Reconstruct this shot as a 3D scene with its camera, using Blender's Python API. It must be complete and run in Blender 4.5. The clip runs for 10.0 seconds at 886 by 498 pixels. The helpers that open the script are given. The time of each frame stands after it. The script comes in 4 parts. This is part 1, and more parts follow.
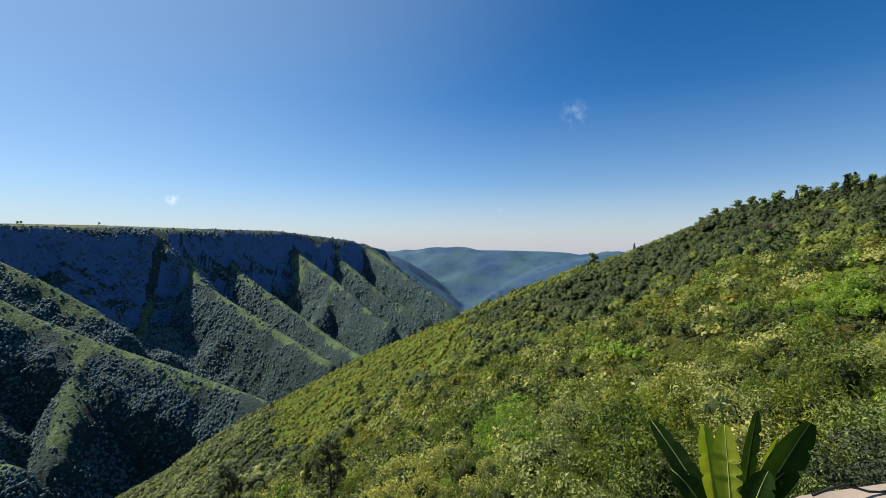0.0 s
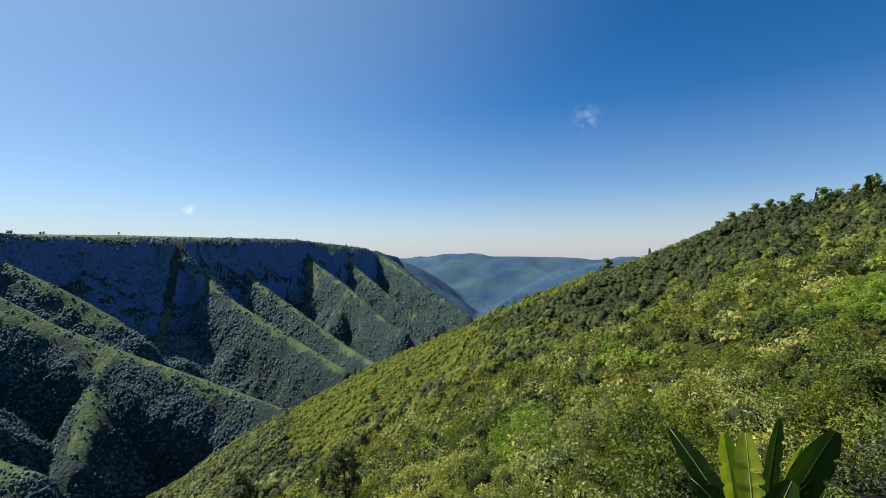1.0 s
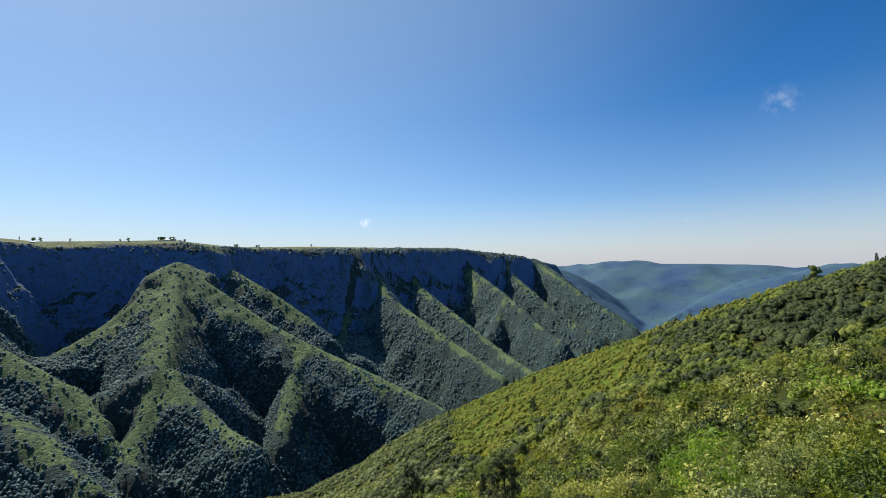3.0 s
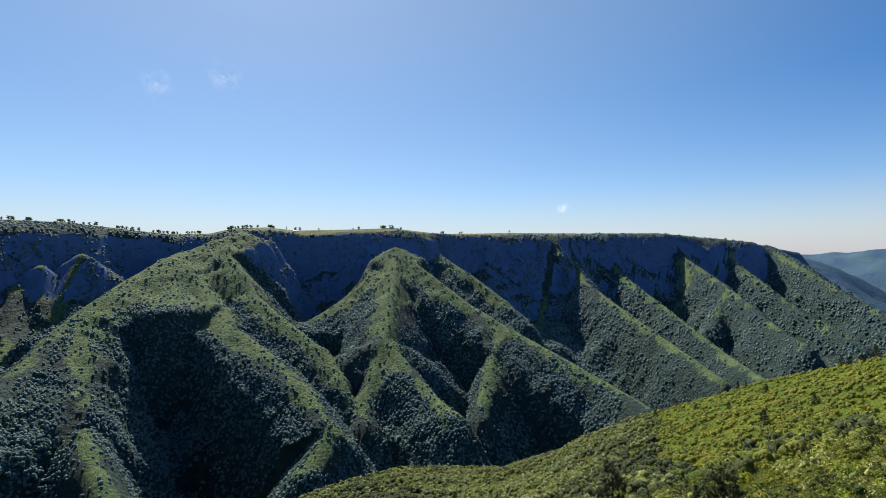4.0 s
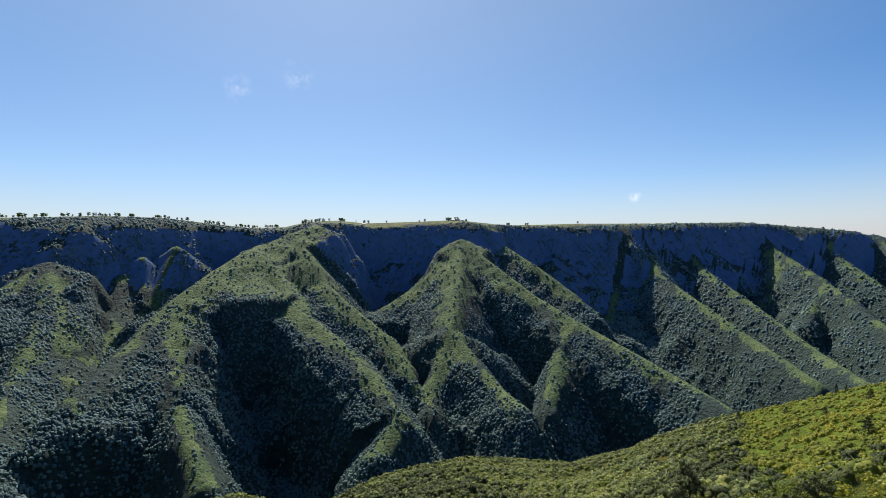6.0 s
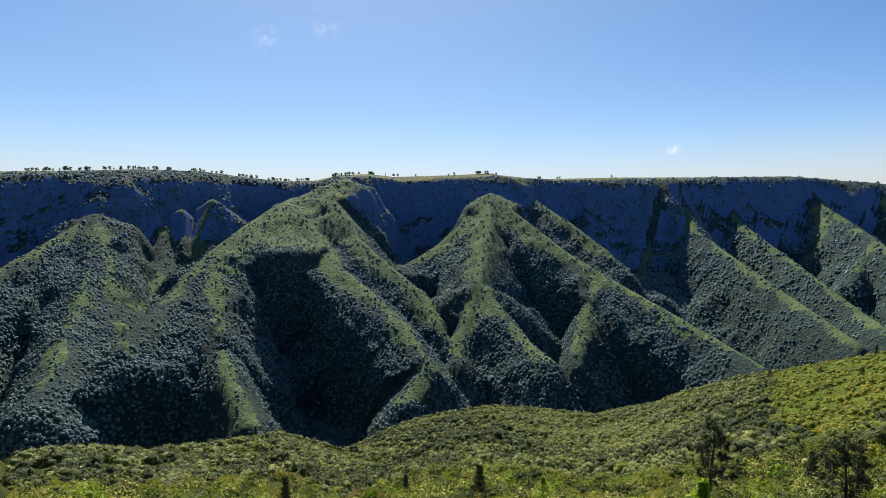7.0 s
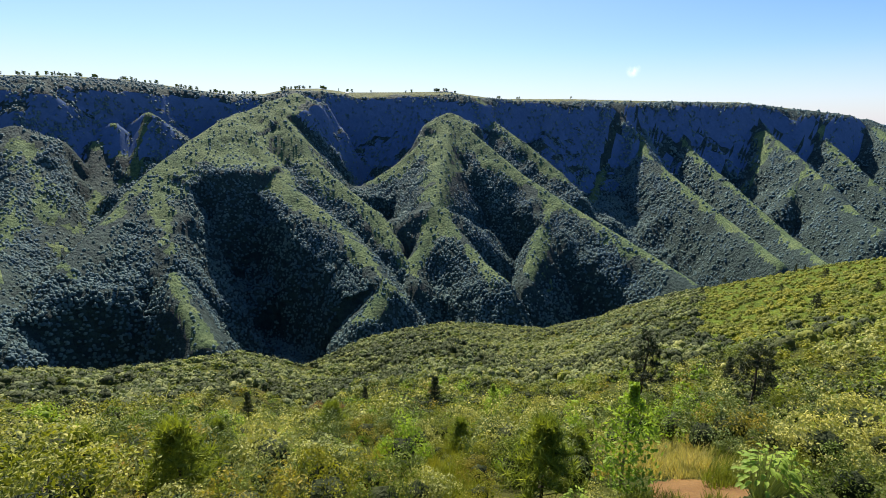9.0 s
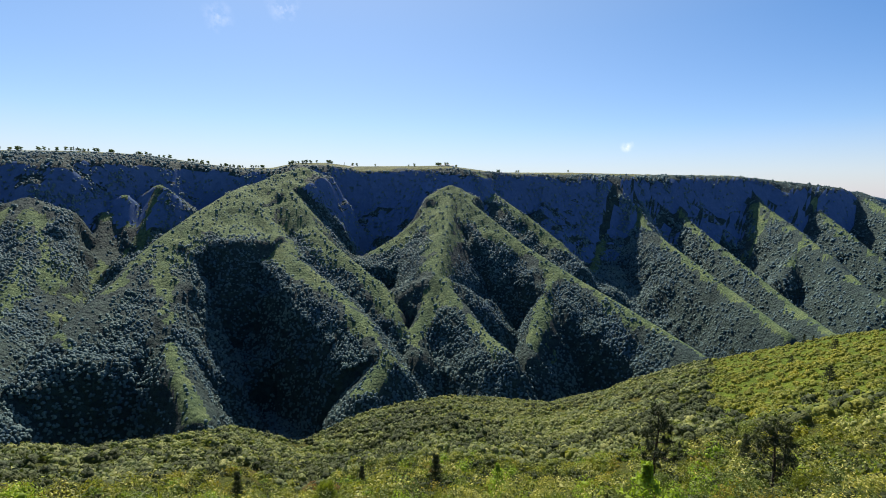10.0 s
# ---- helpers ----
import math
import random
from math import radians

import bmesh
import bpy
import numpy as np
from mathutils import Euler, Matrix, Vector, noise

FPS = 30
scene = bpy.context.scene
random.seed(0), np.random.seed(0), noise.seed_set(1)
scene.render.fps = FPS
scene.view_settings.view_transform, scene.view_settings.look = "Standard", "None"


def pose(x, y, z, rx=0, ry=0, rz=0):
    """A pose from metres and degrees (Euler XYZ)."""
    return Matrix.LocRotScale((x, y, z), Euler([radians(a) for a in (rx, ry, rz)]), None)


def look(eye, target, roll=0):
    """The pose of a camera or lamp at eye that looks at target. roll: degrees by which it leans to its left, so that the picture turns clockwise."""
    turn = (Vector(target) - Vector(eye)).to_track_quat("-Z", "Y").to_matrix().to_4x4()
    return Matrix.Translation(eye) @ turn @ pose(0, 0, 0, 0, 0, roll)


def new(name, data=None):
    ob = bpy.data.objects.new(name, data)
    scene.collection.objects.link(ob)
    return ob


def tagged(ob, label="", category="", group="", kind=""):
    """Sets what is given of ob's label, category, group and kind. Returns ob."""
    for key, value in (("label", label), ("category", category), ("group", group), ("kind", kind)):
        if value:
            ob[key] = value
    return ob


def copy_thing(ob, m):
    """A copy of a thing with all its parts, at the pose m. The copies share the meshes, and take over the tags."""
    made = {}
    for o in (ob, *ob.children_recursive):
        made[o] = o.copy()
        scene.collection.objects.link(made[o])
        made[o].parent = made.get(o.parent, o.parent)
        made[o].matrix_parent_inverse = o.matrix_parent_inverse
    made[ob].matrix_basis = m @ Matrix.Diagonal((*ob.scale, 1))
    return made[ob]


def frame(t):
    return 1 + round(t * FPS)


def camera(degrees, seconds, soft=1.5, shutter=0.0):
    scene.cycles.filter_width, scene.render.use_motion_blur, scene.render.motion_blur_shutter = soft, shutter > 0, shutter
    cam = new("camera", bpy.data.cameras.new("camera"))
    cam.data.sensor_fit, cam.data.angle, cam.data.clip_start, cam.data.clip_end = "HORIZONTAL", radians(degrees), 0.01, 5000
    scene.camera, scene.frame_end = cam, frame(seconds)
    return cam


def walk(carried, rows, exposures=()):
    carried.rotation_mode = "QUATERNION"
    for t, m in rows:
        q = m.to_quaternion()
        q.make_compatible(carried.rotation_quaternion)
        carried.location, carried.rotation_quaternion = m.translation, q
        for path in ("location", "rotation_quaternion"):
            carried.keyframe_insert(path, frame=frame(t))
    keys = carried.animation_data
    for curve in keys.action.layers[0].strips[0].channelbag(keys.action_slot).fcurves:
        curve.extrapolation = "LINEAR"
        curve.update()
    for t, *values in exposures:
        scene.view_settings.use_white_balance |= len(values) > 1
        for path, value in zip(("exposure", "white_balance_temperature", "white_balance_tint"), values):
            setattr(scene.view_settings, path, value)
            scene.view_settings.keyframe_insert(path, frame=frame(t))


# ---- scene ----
# ---------------------------------------------------------------- camera
cam = camera(86.46, 10.0, soft=0.8)
VIEW = [(0.0, 0.0, 0.0, 0.0), (0.5, 0.01, 0.7, 0.03), (1.0, 1.58, 0.81, 0.48), (1.5, 2.35, 0.93, 0.81), (2.0, 5.34, 1.17, 0.84),
        (2.5, 10.0, 1.4, 0.73), (3.0, 20.52, 1.96, 0.67), (3.2, 26.9, 1.74, 0.44), (4.3, 47.05, 0.15, 0.18), (4.5, 48.15, 0.04, 0.16),
        (5.0, 49.65, -0.27, 0.2), (5.5, 50.31, -0.36, 0.24), (5.7, 51.05, -0.4, 0.25), (6.8, 55.6, -3.02, 0.36), (7.0, 55.62, -6.09, 0.15),
        (7.5, 54.37, -9.66, -0.34), (8.0, 51.97, -13.04, -0.75), (8.5, 50.58, -16.41, -1.09), (9.0, 50.58, -15.51, -1.1),
        (9.5, 50.69, -11.66, -1.12), (10.0, 50.77, -7.08, -1.12)]
walk(cam, [(t, pose(0, 0, 0, 90 + pitch, roll, yaw)) for t, yaw, pitch, roll in VIEW], exposures=[(0.0, 0.43, 6500, 10), (2.5, 0.46, 6500, 11), (4.5, 0.46, 6650, 13), (7.0, 0.52, 6700, 15), (8.5, 0.86, 6650, 16), (9.5, 0.74, 6700, 16), (10.0, 0.62, 6700, 16)])

# ---------------------------------------------------------------- light
SUN_BEARING, SUN_HEIGHT = 66.0, 46.0      # bearing to the left of the y axis, degrees
world = bpy.data.worlds.new("sky")
scene.world = world
world.use_nodes = True
wn, wl = world.node_tree.nodes, world.node_tree.links
wn.clear()
w_out, w_bg, w_sky = wn.new("ShaderNodeOutputWorld"), wn.new("ShaderNodeBackground"), wn.new("ShaderNodeTexSky")
w_sky.sky_type, w_sky.sun_disc = "NISHITA", False
w_sky.sun_elevation, w_sky.sun_rotation = radians(SUN_HEIGHT), radians(-SUN_BEARING)
w_sky.altitude, w_sky.air_density, w_sky.dust_density, w_sky.ozone_density = 1400, 1.0, 1.0, 2.6
w_bg.inputs["Strength"].default_value = 0.067
w_tone = wn.new("ShaderNodeHueSaturation")
w_tone.inputs["Saturation"].default_value = 1.28
w_deep = wn.new("ShaderNodeGamma")
w_deep.inputs["Gamma"].default_value = 1.18
wl.new(w_sky.outputs[0], w_deep.inputs["Color"])
wl.new(w_deep.outputs[0], w_tone.inputs["Color"])
# a few thin shreds of cloud: direction, size, whiteness
w_co = wn.new("ShaderNodeTexCoord")
w_cloud = wn.new("ShaderNodeTexNoise")
w_cloud.inputs["Scale"].default_value, w_cloud.inputs["Detail"].default_value, w_cloud.inputs["Roughness"].default_value = 34, 6, 0.65
wl.new(w_co.outputs["Generated"], w_cloud.inputs["Vector"])
# pale haze low in the sky
w_axes, w_low, w_haze = wn.new("ShaderNodeSeparateXYZ"), wn.new("ShaderNodeValToRGB"), wn.new("ShaderNodeMix")
wl.new(w_co.outputs["Generated"], w_axes.inputs[0])
wl.new(w_axes.outputs[2], w_low.inputs[0])
w_low.color_ramp.interpolation = "LINEAR"
while len(w_low.color_ramp.elements) < 5:
    w_low.color_ramp.elements.new(0.5)
for stop, (at, k) in zip(w_low.color_ramp.elements, ((0.0, 0.8), (0.05, 0.55), (0.13, 0.17), (0.3, 0.0), (1.0, 0.0))):
    stop.position, stop.color = at, (k, k, k, 1)
w_haze.data_type = "RGBA"
wl.new(w_low.outputs[0], w_haze.inputs[0])
w_tint = wn.new("ShaderNodeMix")
w_tint.data_type, w_tint.blend_type = "RGBA", "MULTIPLY"
w_tint.inputs[0].default_value, w_tint.inputs[7].default_value = 1.0, (1.0, 1.0, 1.0, 1)
wl.new(w_tone.outputs[0], w_tint.inputs[6])
wl.new(w_tint.outputs[2], w_haze.inputs[6])
w_haze.inputs[7].default_value = (5.9, 6.2, 7.3, 1)
# the air is whiter towards the sun
w_way, w_near, w_glow = wn.new("ShaderNodeVectorMath"), wn.new("ShaderNodeMapRange"), wn.new("ShaderNodeMix")
w_way.operation, w_glow.data_type = "DOT_PRODUCT", "RGBA"
w_way.inputs[1].default_value = (-math.sin(radians(SUN_BEARING)) * math.cos(radians(SUN_HEIGHT)), math.cos(radians(SUN_BEARING)) * math.cos(radians(SUN_HEIGHT)), math.sin(radians(SUN_HEIGHT)))
wl.new(w_co.outputs["Generated"], w_way.inputs[0])
w_near.interpolation_type = "SMOOTHSTEP"
w_near.inputs[1].default_value, w_near.inputs[2].default_value, w_near.inputs[3].default_value, w_near.inputs[4].default_value = 0.3, 1.0, 0.0, 0.48
wl.new(w_way.outputs["Value"], w_near.inputs[0])
wl.new(w_near.outputs[0], w_glow.inputs[0])
wl.new(w_haze.outputs[2], w_glow.inputs[6])
w_glow.inputs[7].default_value = (4.5, 6.3, 7.8, 1)
w_colour = w_glow.outputs[2]
for cb, ce, size, white in ((29.9, 5.3, 0.014, 0.9), (-15.6, 15.4, 0.034, 0.3), (69.0, 19.1, 0.034, 0.4), (75.5, 17.1, 0.03, 0.35), (-7.0, 4.3, 0.014, 0.5)):
    cb, ce = radians(cb), radians(ce)
    gap, fade, torn, mixer = wn.new("ShaderNodeVectorMath"), wn.new("ShaderNodeMapRange"), wn.new("ShaderNodeMath"), wn.new("ShaderNodeMix")
    gap.operation, torn.operation, mixer.data_type = "DISTANCE", "MULTIPLY", "RGBA"
    gap.inputs[1].default_value = (-math.sin(cb) * math.cos(ce), math.cos(cb) * math.cos(ce), math.sin(ce))
    wl.new(w_co.outputs["Generated"], gap.inputs[0])
    fade.inputs[1].default_value, fade.inputs[2].default_value, fade.inputs[3].default_value, fade.inputs[4].default_value = 0.0, size, white, 0.0
    wl.new(gap.outputs["Value"], fade.inputs[0])
    shred = wn.new("ShaderNodeMapRange")
    shred.inputs[1].default_value, shred.inputs[2].default_value = 0.47, 0.75
    wl.new(w_cloud.outputs[0], shred.inputs[0])
    wl.new(fade.outputs[0], torn.inputs[0])
    wl.new(shred.outputs[0], torn.inputs[1])
    wl.new(torn.outputs[0], mixer.inputs[0])
    wl.new(w_colour, mixer.inputs[6])
    mixer.inputs[7].default_value = (13.5, 13.8, 14.4, 1)
    w_colour = mixer.outputs[2]
wl.new(w_colour, w_bg.inputs[0])
wl.new(w_bg.outputs[0], w_out.inputs[0])
sun = new("sun", bpy.data.lights.new("sun", "SUN"))
sun.data.energy, sun.data.angle, sun.data.color = 5.0, radians(0.55), (1.0, 0.93, 0.8)
sb, sh = radians(SUN_BEARING), radians(SUN_HEIGHT)
to_sun = Vector((-math.sin(sb) * math.cos(sh), math.cos(sb) * math.cos(sh), math.sin(sh)))
sun.matrix_world = look(to_sun * 400, (0, 0, 0))


# ---------------------------------------------------------------- materials
def material(name, build, rough=0.8, spec=0.3):
    m = bpy.data.materials.new(name)
    m.use_nodes = True
    n, l = m.node_tree.nodes, m.node_tree.links
    b = n["Principled BSDF"]
    b.inputs["Roughness"].default_value = rough
    b.inputs["Specular IOR Level"].default_value = spec
    build(n, l, b)
    return m


def node(n, kind, **values):
    o = n.new("ShaderNode" + kind)
    for key, value in values.items():
        if key in o.inputs:
            o.inputs[key].default_value = value
    return o


def ramp(n, l, fac, stops):
    r = n.new("ShaderNodeValToRGB")
    while len(r.color_ramp.elements) < len(stops):
        r.color_ramp.elements.new(0.5)
    for e, (p, c) in zip(r.color_ramp.elements, stops):
        e.position, e.color = p, (*c, 1)
    l.new(fac, r.inputs[0])
    return r.outputs[0]


def mixed(n, l, fac, a, b, mode="MIX"):
    m = n.new("ShaderNodeMix")
    m.data_type, m.blend_type = "RGBA", mode
    for socket, value in ((m.inputs[0], fac), (m.inputs[6], a), (m.inputs[7], b)):
        if hasattr(value, "links"):
            l.new(value, socket)
        elif isinstance(value, tuple):
            socket.default_value = (*value, 1)
        else:
            socket.default_value = value
    return m.outputs[2]


def noise_of(n, l, scale, detail=4, rough=0.6):
    pos = n.new("ShaderNodeNewGeometry")
    t = node(n, "TexNoise", Scale=scale, Detail=detail, Roughness=rough)
    l.new(pos.outputs["Position"], t.inputs["Vector"])
    return t.outputs["Fac"]


def bumped(n, l, b, fac, strength, distance):
    k = node(n, "Bump", Strength=strength, Distance=distance)
    l.new(fac, k.inputs["Height"])
    l.new(k.outputs[0], b.inputs["Normal"])


def foliage(name, stops, grain, patch, gloss=0.45, glow=0.25, spread=1.0, relief=None):
    """Leaves whose colour changes from leaf to leaf, from plant to plant and from patch to patch; thin, so some light comes through."""
    def build(n, l, b):
        geo = n.new("ShaderNodeNewGeometry")
        per = ramp(n, l, geo.outputs["Random Per Island"], [(0.0, tuple(1 - spread * k for k in (0.38, 0.34, 0.34))), (0.5, (1.0, 1.0, 1.0)), (1.0, tuple(1 + spread * k for k in (0.4, 0.32, 0.15)))])
        plant = ramp(n, l, noise_of(n, l, grain, 2), stops)
        wide = ramp(n, l, noise_of(n, l, patch, 4), [(0.35, (0.7, 0.78, 0.85)), (0.65, (1.2, 1.12, 0.95))])
        c = mixed(n, l, 1.0, mixed(n, l, 1.0, plant, per, "MULTIPLY"), wide, "MULTIPLY")
        l.new(c, b.inputs["Base Color"])
        if relief:
            bumped(n, l, b, noise_of(n, l, relief[0], 3, 0.7), 1.0, relief[1])
        through_leaf = n.new("ShaderNodeBsdfTranslucent")
        l.new(mixed(n, l, 1.0, c, (1.25, 1.3, 0.7), "MULTIPLY"), through_leaf.inputs[0])
        both, out = n.new("ShaderNodeMixShader"), n["Material Output"]
        both.inputs[0].default_value = glow
        l.new(b.outputs[0], both.inputs[1])
        l.new(through_leaf.outputs[0], both.inputs[2])
        l.new(both.outputs[0], out.inputs[0])
    return material(name, build, 0.66, gloss)


def earth(name, coarse, stops, fine, depth, rough=0.9, spec=0.3, tint=((0.75, 0.8, 0.8), (1.2, 1.15, 1.0)), tufts=None):
    """Ground cover: a colour mix at a coarse size, mottled at a fine one, with relief; tufts is the width and height of rounded growth."""
    def build(n, l, b):
        c = ramp(n, l, noise_of(n, l, coarse, 6, 0.65), stops)
        c = mixed(n, l, 1.0, c, ramp(n, l, noise_of(n, l, fine, 4, 0.7), [(0.3, tint[0]), (0.7, tint[1])]), "MULTIPLY")
        l.new(c, b.inputs["Base Color"])
        if not tufts:
            bumped(n, l, b, noise_of(n, l, fine, 5, 0.7), 1.0, depth)
            return
        cells, at, pos = node(n, "TexVoronoi", Scale=1 / tufts[0], Randomness=1.0), n.new("ShaderNodeVectorMath"), n.new("ShaderNodeNewGeometry")
        at.operation = "MULTIPLY_ADD"
        wobble = node(n, "TexNoise", Scale=1.5 / tufts[0], Detail=3)
        l.new(pos.outputs["Position"], wobble.inputs["Vector"])
        l.new(wobble.outputs["Color"], at.inputs[0])
        at.inputs[1].default_value = (tufts[0] * 0.9,) * 3
        l.new(pos.outputs["Position"], at.inputs[2])
        l.new(at.outputs[0], cells.inputs["Vector"])
        low = n.new("ShaderNodeMath")
        low.operation = "MULTIPLY_ADD"
        l.new(cells.outputs["Distance"], low.inputs[0])
        low.inputs[1].default_value = -1.0
        l.new(noise_of(n, l, 4 / tufts[0], 3), low.inputs[2])
        bumped(n, l, b, low.outputs[0], 1.0, tufts[1])
        # each plant a little lighter or darker than the next
        hue = mixed(n, l, 1.0, c, ramp(n, l, cells.outputs["Color"], [(0.2, (0.7, 0.74, 0.74)), (0.8, (1.25, 1.2, 1.08))]), "MULTIPLY")
        l.new(hue, b.inputs["Base Color"])
    return material(name, build, rough, spec)


def plain(name, colour, rough=0.7, spec=0.4, scale=6.0, depth=0.004, spread=0.25):
    def build(n, l, b):
        lo, hi = tuple(c * (1 - spread) for c in colour), tuple(min(1, c * (1 + spread)) for c in colour)
        l.new(ramp(n, l, noise_of(n, l, scale, 6, 0.65), [(0.3, lo), (0.7, hi)]), b.inputs["Base Color"])
        bumped(n, l, b, noise_of(n, l, scale * 6, 4), 0.6, depth)
    return material(name, build, rough, spec)


SCRUB_FLOOR = earth("scrub_floor", 0.06, [(0.3, (0.041, 0.056, 0.015)), (0.5, (0.065, 0.081, 0.021)), (0.7, (0.113, 0.102, 0.029))], 1.4, 0.35, 0.95, 0.08, tufts=(0.9, 0.6))
MEADOW = earth("sunny_meadow", 0.05, [(0.3, (0.080, 0.131, 0.018)), (0.5, (0.117, 0.167, 0.023)), (0.7, (0.161, 0.199, 0.032))], 0.9, 0.5, 0.95, 0.1, tufts=(2.0, 1.3))
# across the gorge, blue haze is mixed into the grass and woodland base colours
FAR_GRASS = earth("hazy_spur_grass", 0.03, [(0.3, (0.060, 0.112, 0.066)), (0.5, (0.102, 0.161, 0.081)), (0.7, (0.147, 0.200, 0.100))], 0.3, 1.5, 0.9, 0.2, tufts=(3.4, 2.2))
WOOD_FLOOR = earth("hazy_wooded_slope", 0.05, [(0.3, (0.027, 0.055, 0.063)), (0.7, (0.045, 0.082, 0.081))], 0.25, 2.0, 0.85, 0.2, tufts=(5.0, 3.5))
PLATEAU = earth("plateau_grass", 0.012, [(0.3, (0.063, 0.088, 0.031)), (0.5, (0.099, 0.122, 0.042)), (0.7, (0.137, 0.142, 0.052))], 0.12, 0.8, tufts=(5.0, 1.6))
# wall under the rim: its blue is haze put into the base colour
CLIFF = earth("haze_blue_cliff", 0.03, [(0.3, (0.069, 0.122, 0.231)), (0.7, (0.095, 0.153, 0.270))], 0.12, 1.2, 0.95, 0.05, ((0.88, 0.9, 0.9), (1.1, 1.08, 1.06)))
# haze over the far valley, also painted as blue base colour
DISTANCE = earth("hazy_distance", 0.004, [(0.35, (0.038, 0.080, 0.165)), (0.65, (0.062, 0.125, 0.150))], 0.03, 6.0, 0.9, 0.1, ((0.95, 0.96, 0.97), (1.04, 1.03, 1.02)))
RED_SOIL = earth("red_soil", 0.8, [(0.3, (0.110, 0.055, 0.017)), (0.7, (0.207, 0.116, 0.039))], 8.0, 0.05)

# crowns tinted blue to stand for the haze in front of them
CANOPY = foliage("hazy_canopy", [(0.3, (0.076, 0.144, 0.172)), (0.5, (0.113, 0.190, 0.206)), (0.7, (0.159, 0.237, 0.241))], 0.13, 0.02, 0.15, 0.15, 0.35, (0.8, 1.0))
SHRUB = foliage("hill_scrub", [(0.28, (0.088, 0.133, 0.029)), (0.42, (0.135, 0.187, 0.036)), (0.58, (0.210, 0.245, 0.043)), (0.8, (0.248, 0.263, 0.056))], 0.3, 0.03, 0.25, 0.3, 0.8, (2.5, 0.35))
LOW_SHRUB = foliage("meadow_bush", [(0.3, (0.143, 0.182, 0.024)), (0.5, (0.213, 0.240, 0.028)), (0.7, (0.297, 0.289, 0.039))], 0.4, 0.04, 0.3, 0.32, 0.8, (2.5, 0.3))
GREY_LEAF = foliage("grey_green_leaf", [(0.3, (0.265, 0.296, 0.095)), (0.7, (0.453, 0.454, 0.148))], 0.9, 0.2, 0.3, 0.28)
DARK_LEAF = foliage("dark_leaf", [(0.3, (0.100, 0.147, 0.041)), (0.7, (0.193, 0.246, 0.063))], 0.9, 0.2, 0.4, 0.18)
BRIGHT_LEAF = foliage("bright_leaf", [(0.3, (0.178, 0.284, 0.038)), (0.7, (0.282, 0.403, 0.056))], 0.9, 0.2, 0.3, 0.42)
YELLOW_LEAF = foliage("yellowing_leaf", [(0.3, (0.181, 0.188, 0.035)), (0.62, (0.265, 0.232, 0.043)), (0.8, (0.293, 0.174, 0.061))], 1.2, 0.3, 0.25, 0.36)
NEEDLE = foliage("pine_needle", [(0.3, (0.140, 0.190, 0.029)), (0.7, (0.268, 0.320, 0.042))], 1.5, 0.3, 0.3, 0.35)
DARK_NEEDLE = foliage("dark_pine_needle", [(0.3, (0.0224, 0.0384, 0.0192)), (0.7, (0.056, 0.0768, 0.032))], 0.8, 0.2, 0.4, 0.1)
DRY_GRASS = foliage("dry_grass", [(0.3, (0.368, 0.328, 0.100)), (0.7, (0.480, 0.410, 0.180))], 1.5, 0.5, 0.2, 0.4)
# dark thicket green, deepened further to stand for shade
DARK_SCRUB = foliage("dark_shaded_hill_scrub", [(0.3, (0.039, 0.060, 0.019)), (0.55, (0.065, 0.089, 0.027)), (0.75, (0.099, 0.120, 0.036))], 0.3, 0.05, 0.25, 0.18, 0.8, (2.5, 0.35))
THICKET = foliage("grey_green_thicket", [(0.3, (0.120, 0.160, 0.060)), (0.5, (0.197, 0.242, 0.089)), (0.72, (0.289, 0.312, 0.125))], 0.35, 0.04, 0.3, 0.25, 0.8, (2.5, 0.35))
RED_LEAF = foliage("reddish_leaf", [(0.3, (0.190, 0.115, 0.050)), (0.7, (0.320, 0.150, 0.085))], 1.2, 0.3, 0.25, 0.3)
# nearly black by colour, for the shade deep inside the shrubs
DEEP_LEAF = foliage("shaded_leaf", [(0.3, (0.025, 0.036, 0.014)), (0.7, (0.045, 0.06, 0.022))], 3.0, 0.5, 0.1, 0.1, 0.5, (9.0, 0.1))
TWIG = plain("grey_twig", (0.16, 0.13, 0.1))
BARK = plain("dark_bark", (0.07, 0.055, 0.042), 0.9, 0.2, 9, 0.02)
# the same leaf twice: sun and shade are painted into the two colours
BANANA_LIT = foliage("banana_leaf_sunlit", [(0.3, (0.351, 0.420, 0.030)), (0.7, (0.486, 0.532, 0.050))], 3.0, 1.0, 0.5, 0.58)
BANANA_SHADED = foliage("banana_leaf_shaded", [(0.3, (0.018, 0.045, 0.009)), (0.7, (0.033, 0.072, 0.013))], 3.0, 1.0, 0.2, 0.3)
MIDRIB = plain("pale_midrib", (0.35, 0.4, 0.12), 0.5)
CONCRETE = plain("worn_concrete", (0.36, 0.29, 0.23), 0.85, 0.3, 5, 0.006, 0.25)
CABLE = plain("black_cable", (0.015, 0.015, 0.016), 0.45, 0.5, 20, 0.0005, 0.1)
WHITEWASH = plain("whitewash", (0.75, 0.74, 0.7), 0.8, 0.3, 2, 0.004, 0.06)
TIN = plain("tin_roof", (0.3, 0.3, 0.3), 0.5, 0.5, 2, 0.01, 0.2)
PANE = plain("dark_pane", (0.03, 0.035, 0.04), 0.15, 0.5, 2, 0.0, 0.1)

# ---------------------------------------------------------------- the land
rng = np.random.default_rng(7)


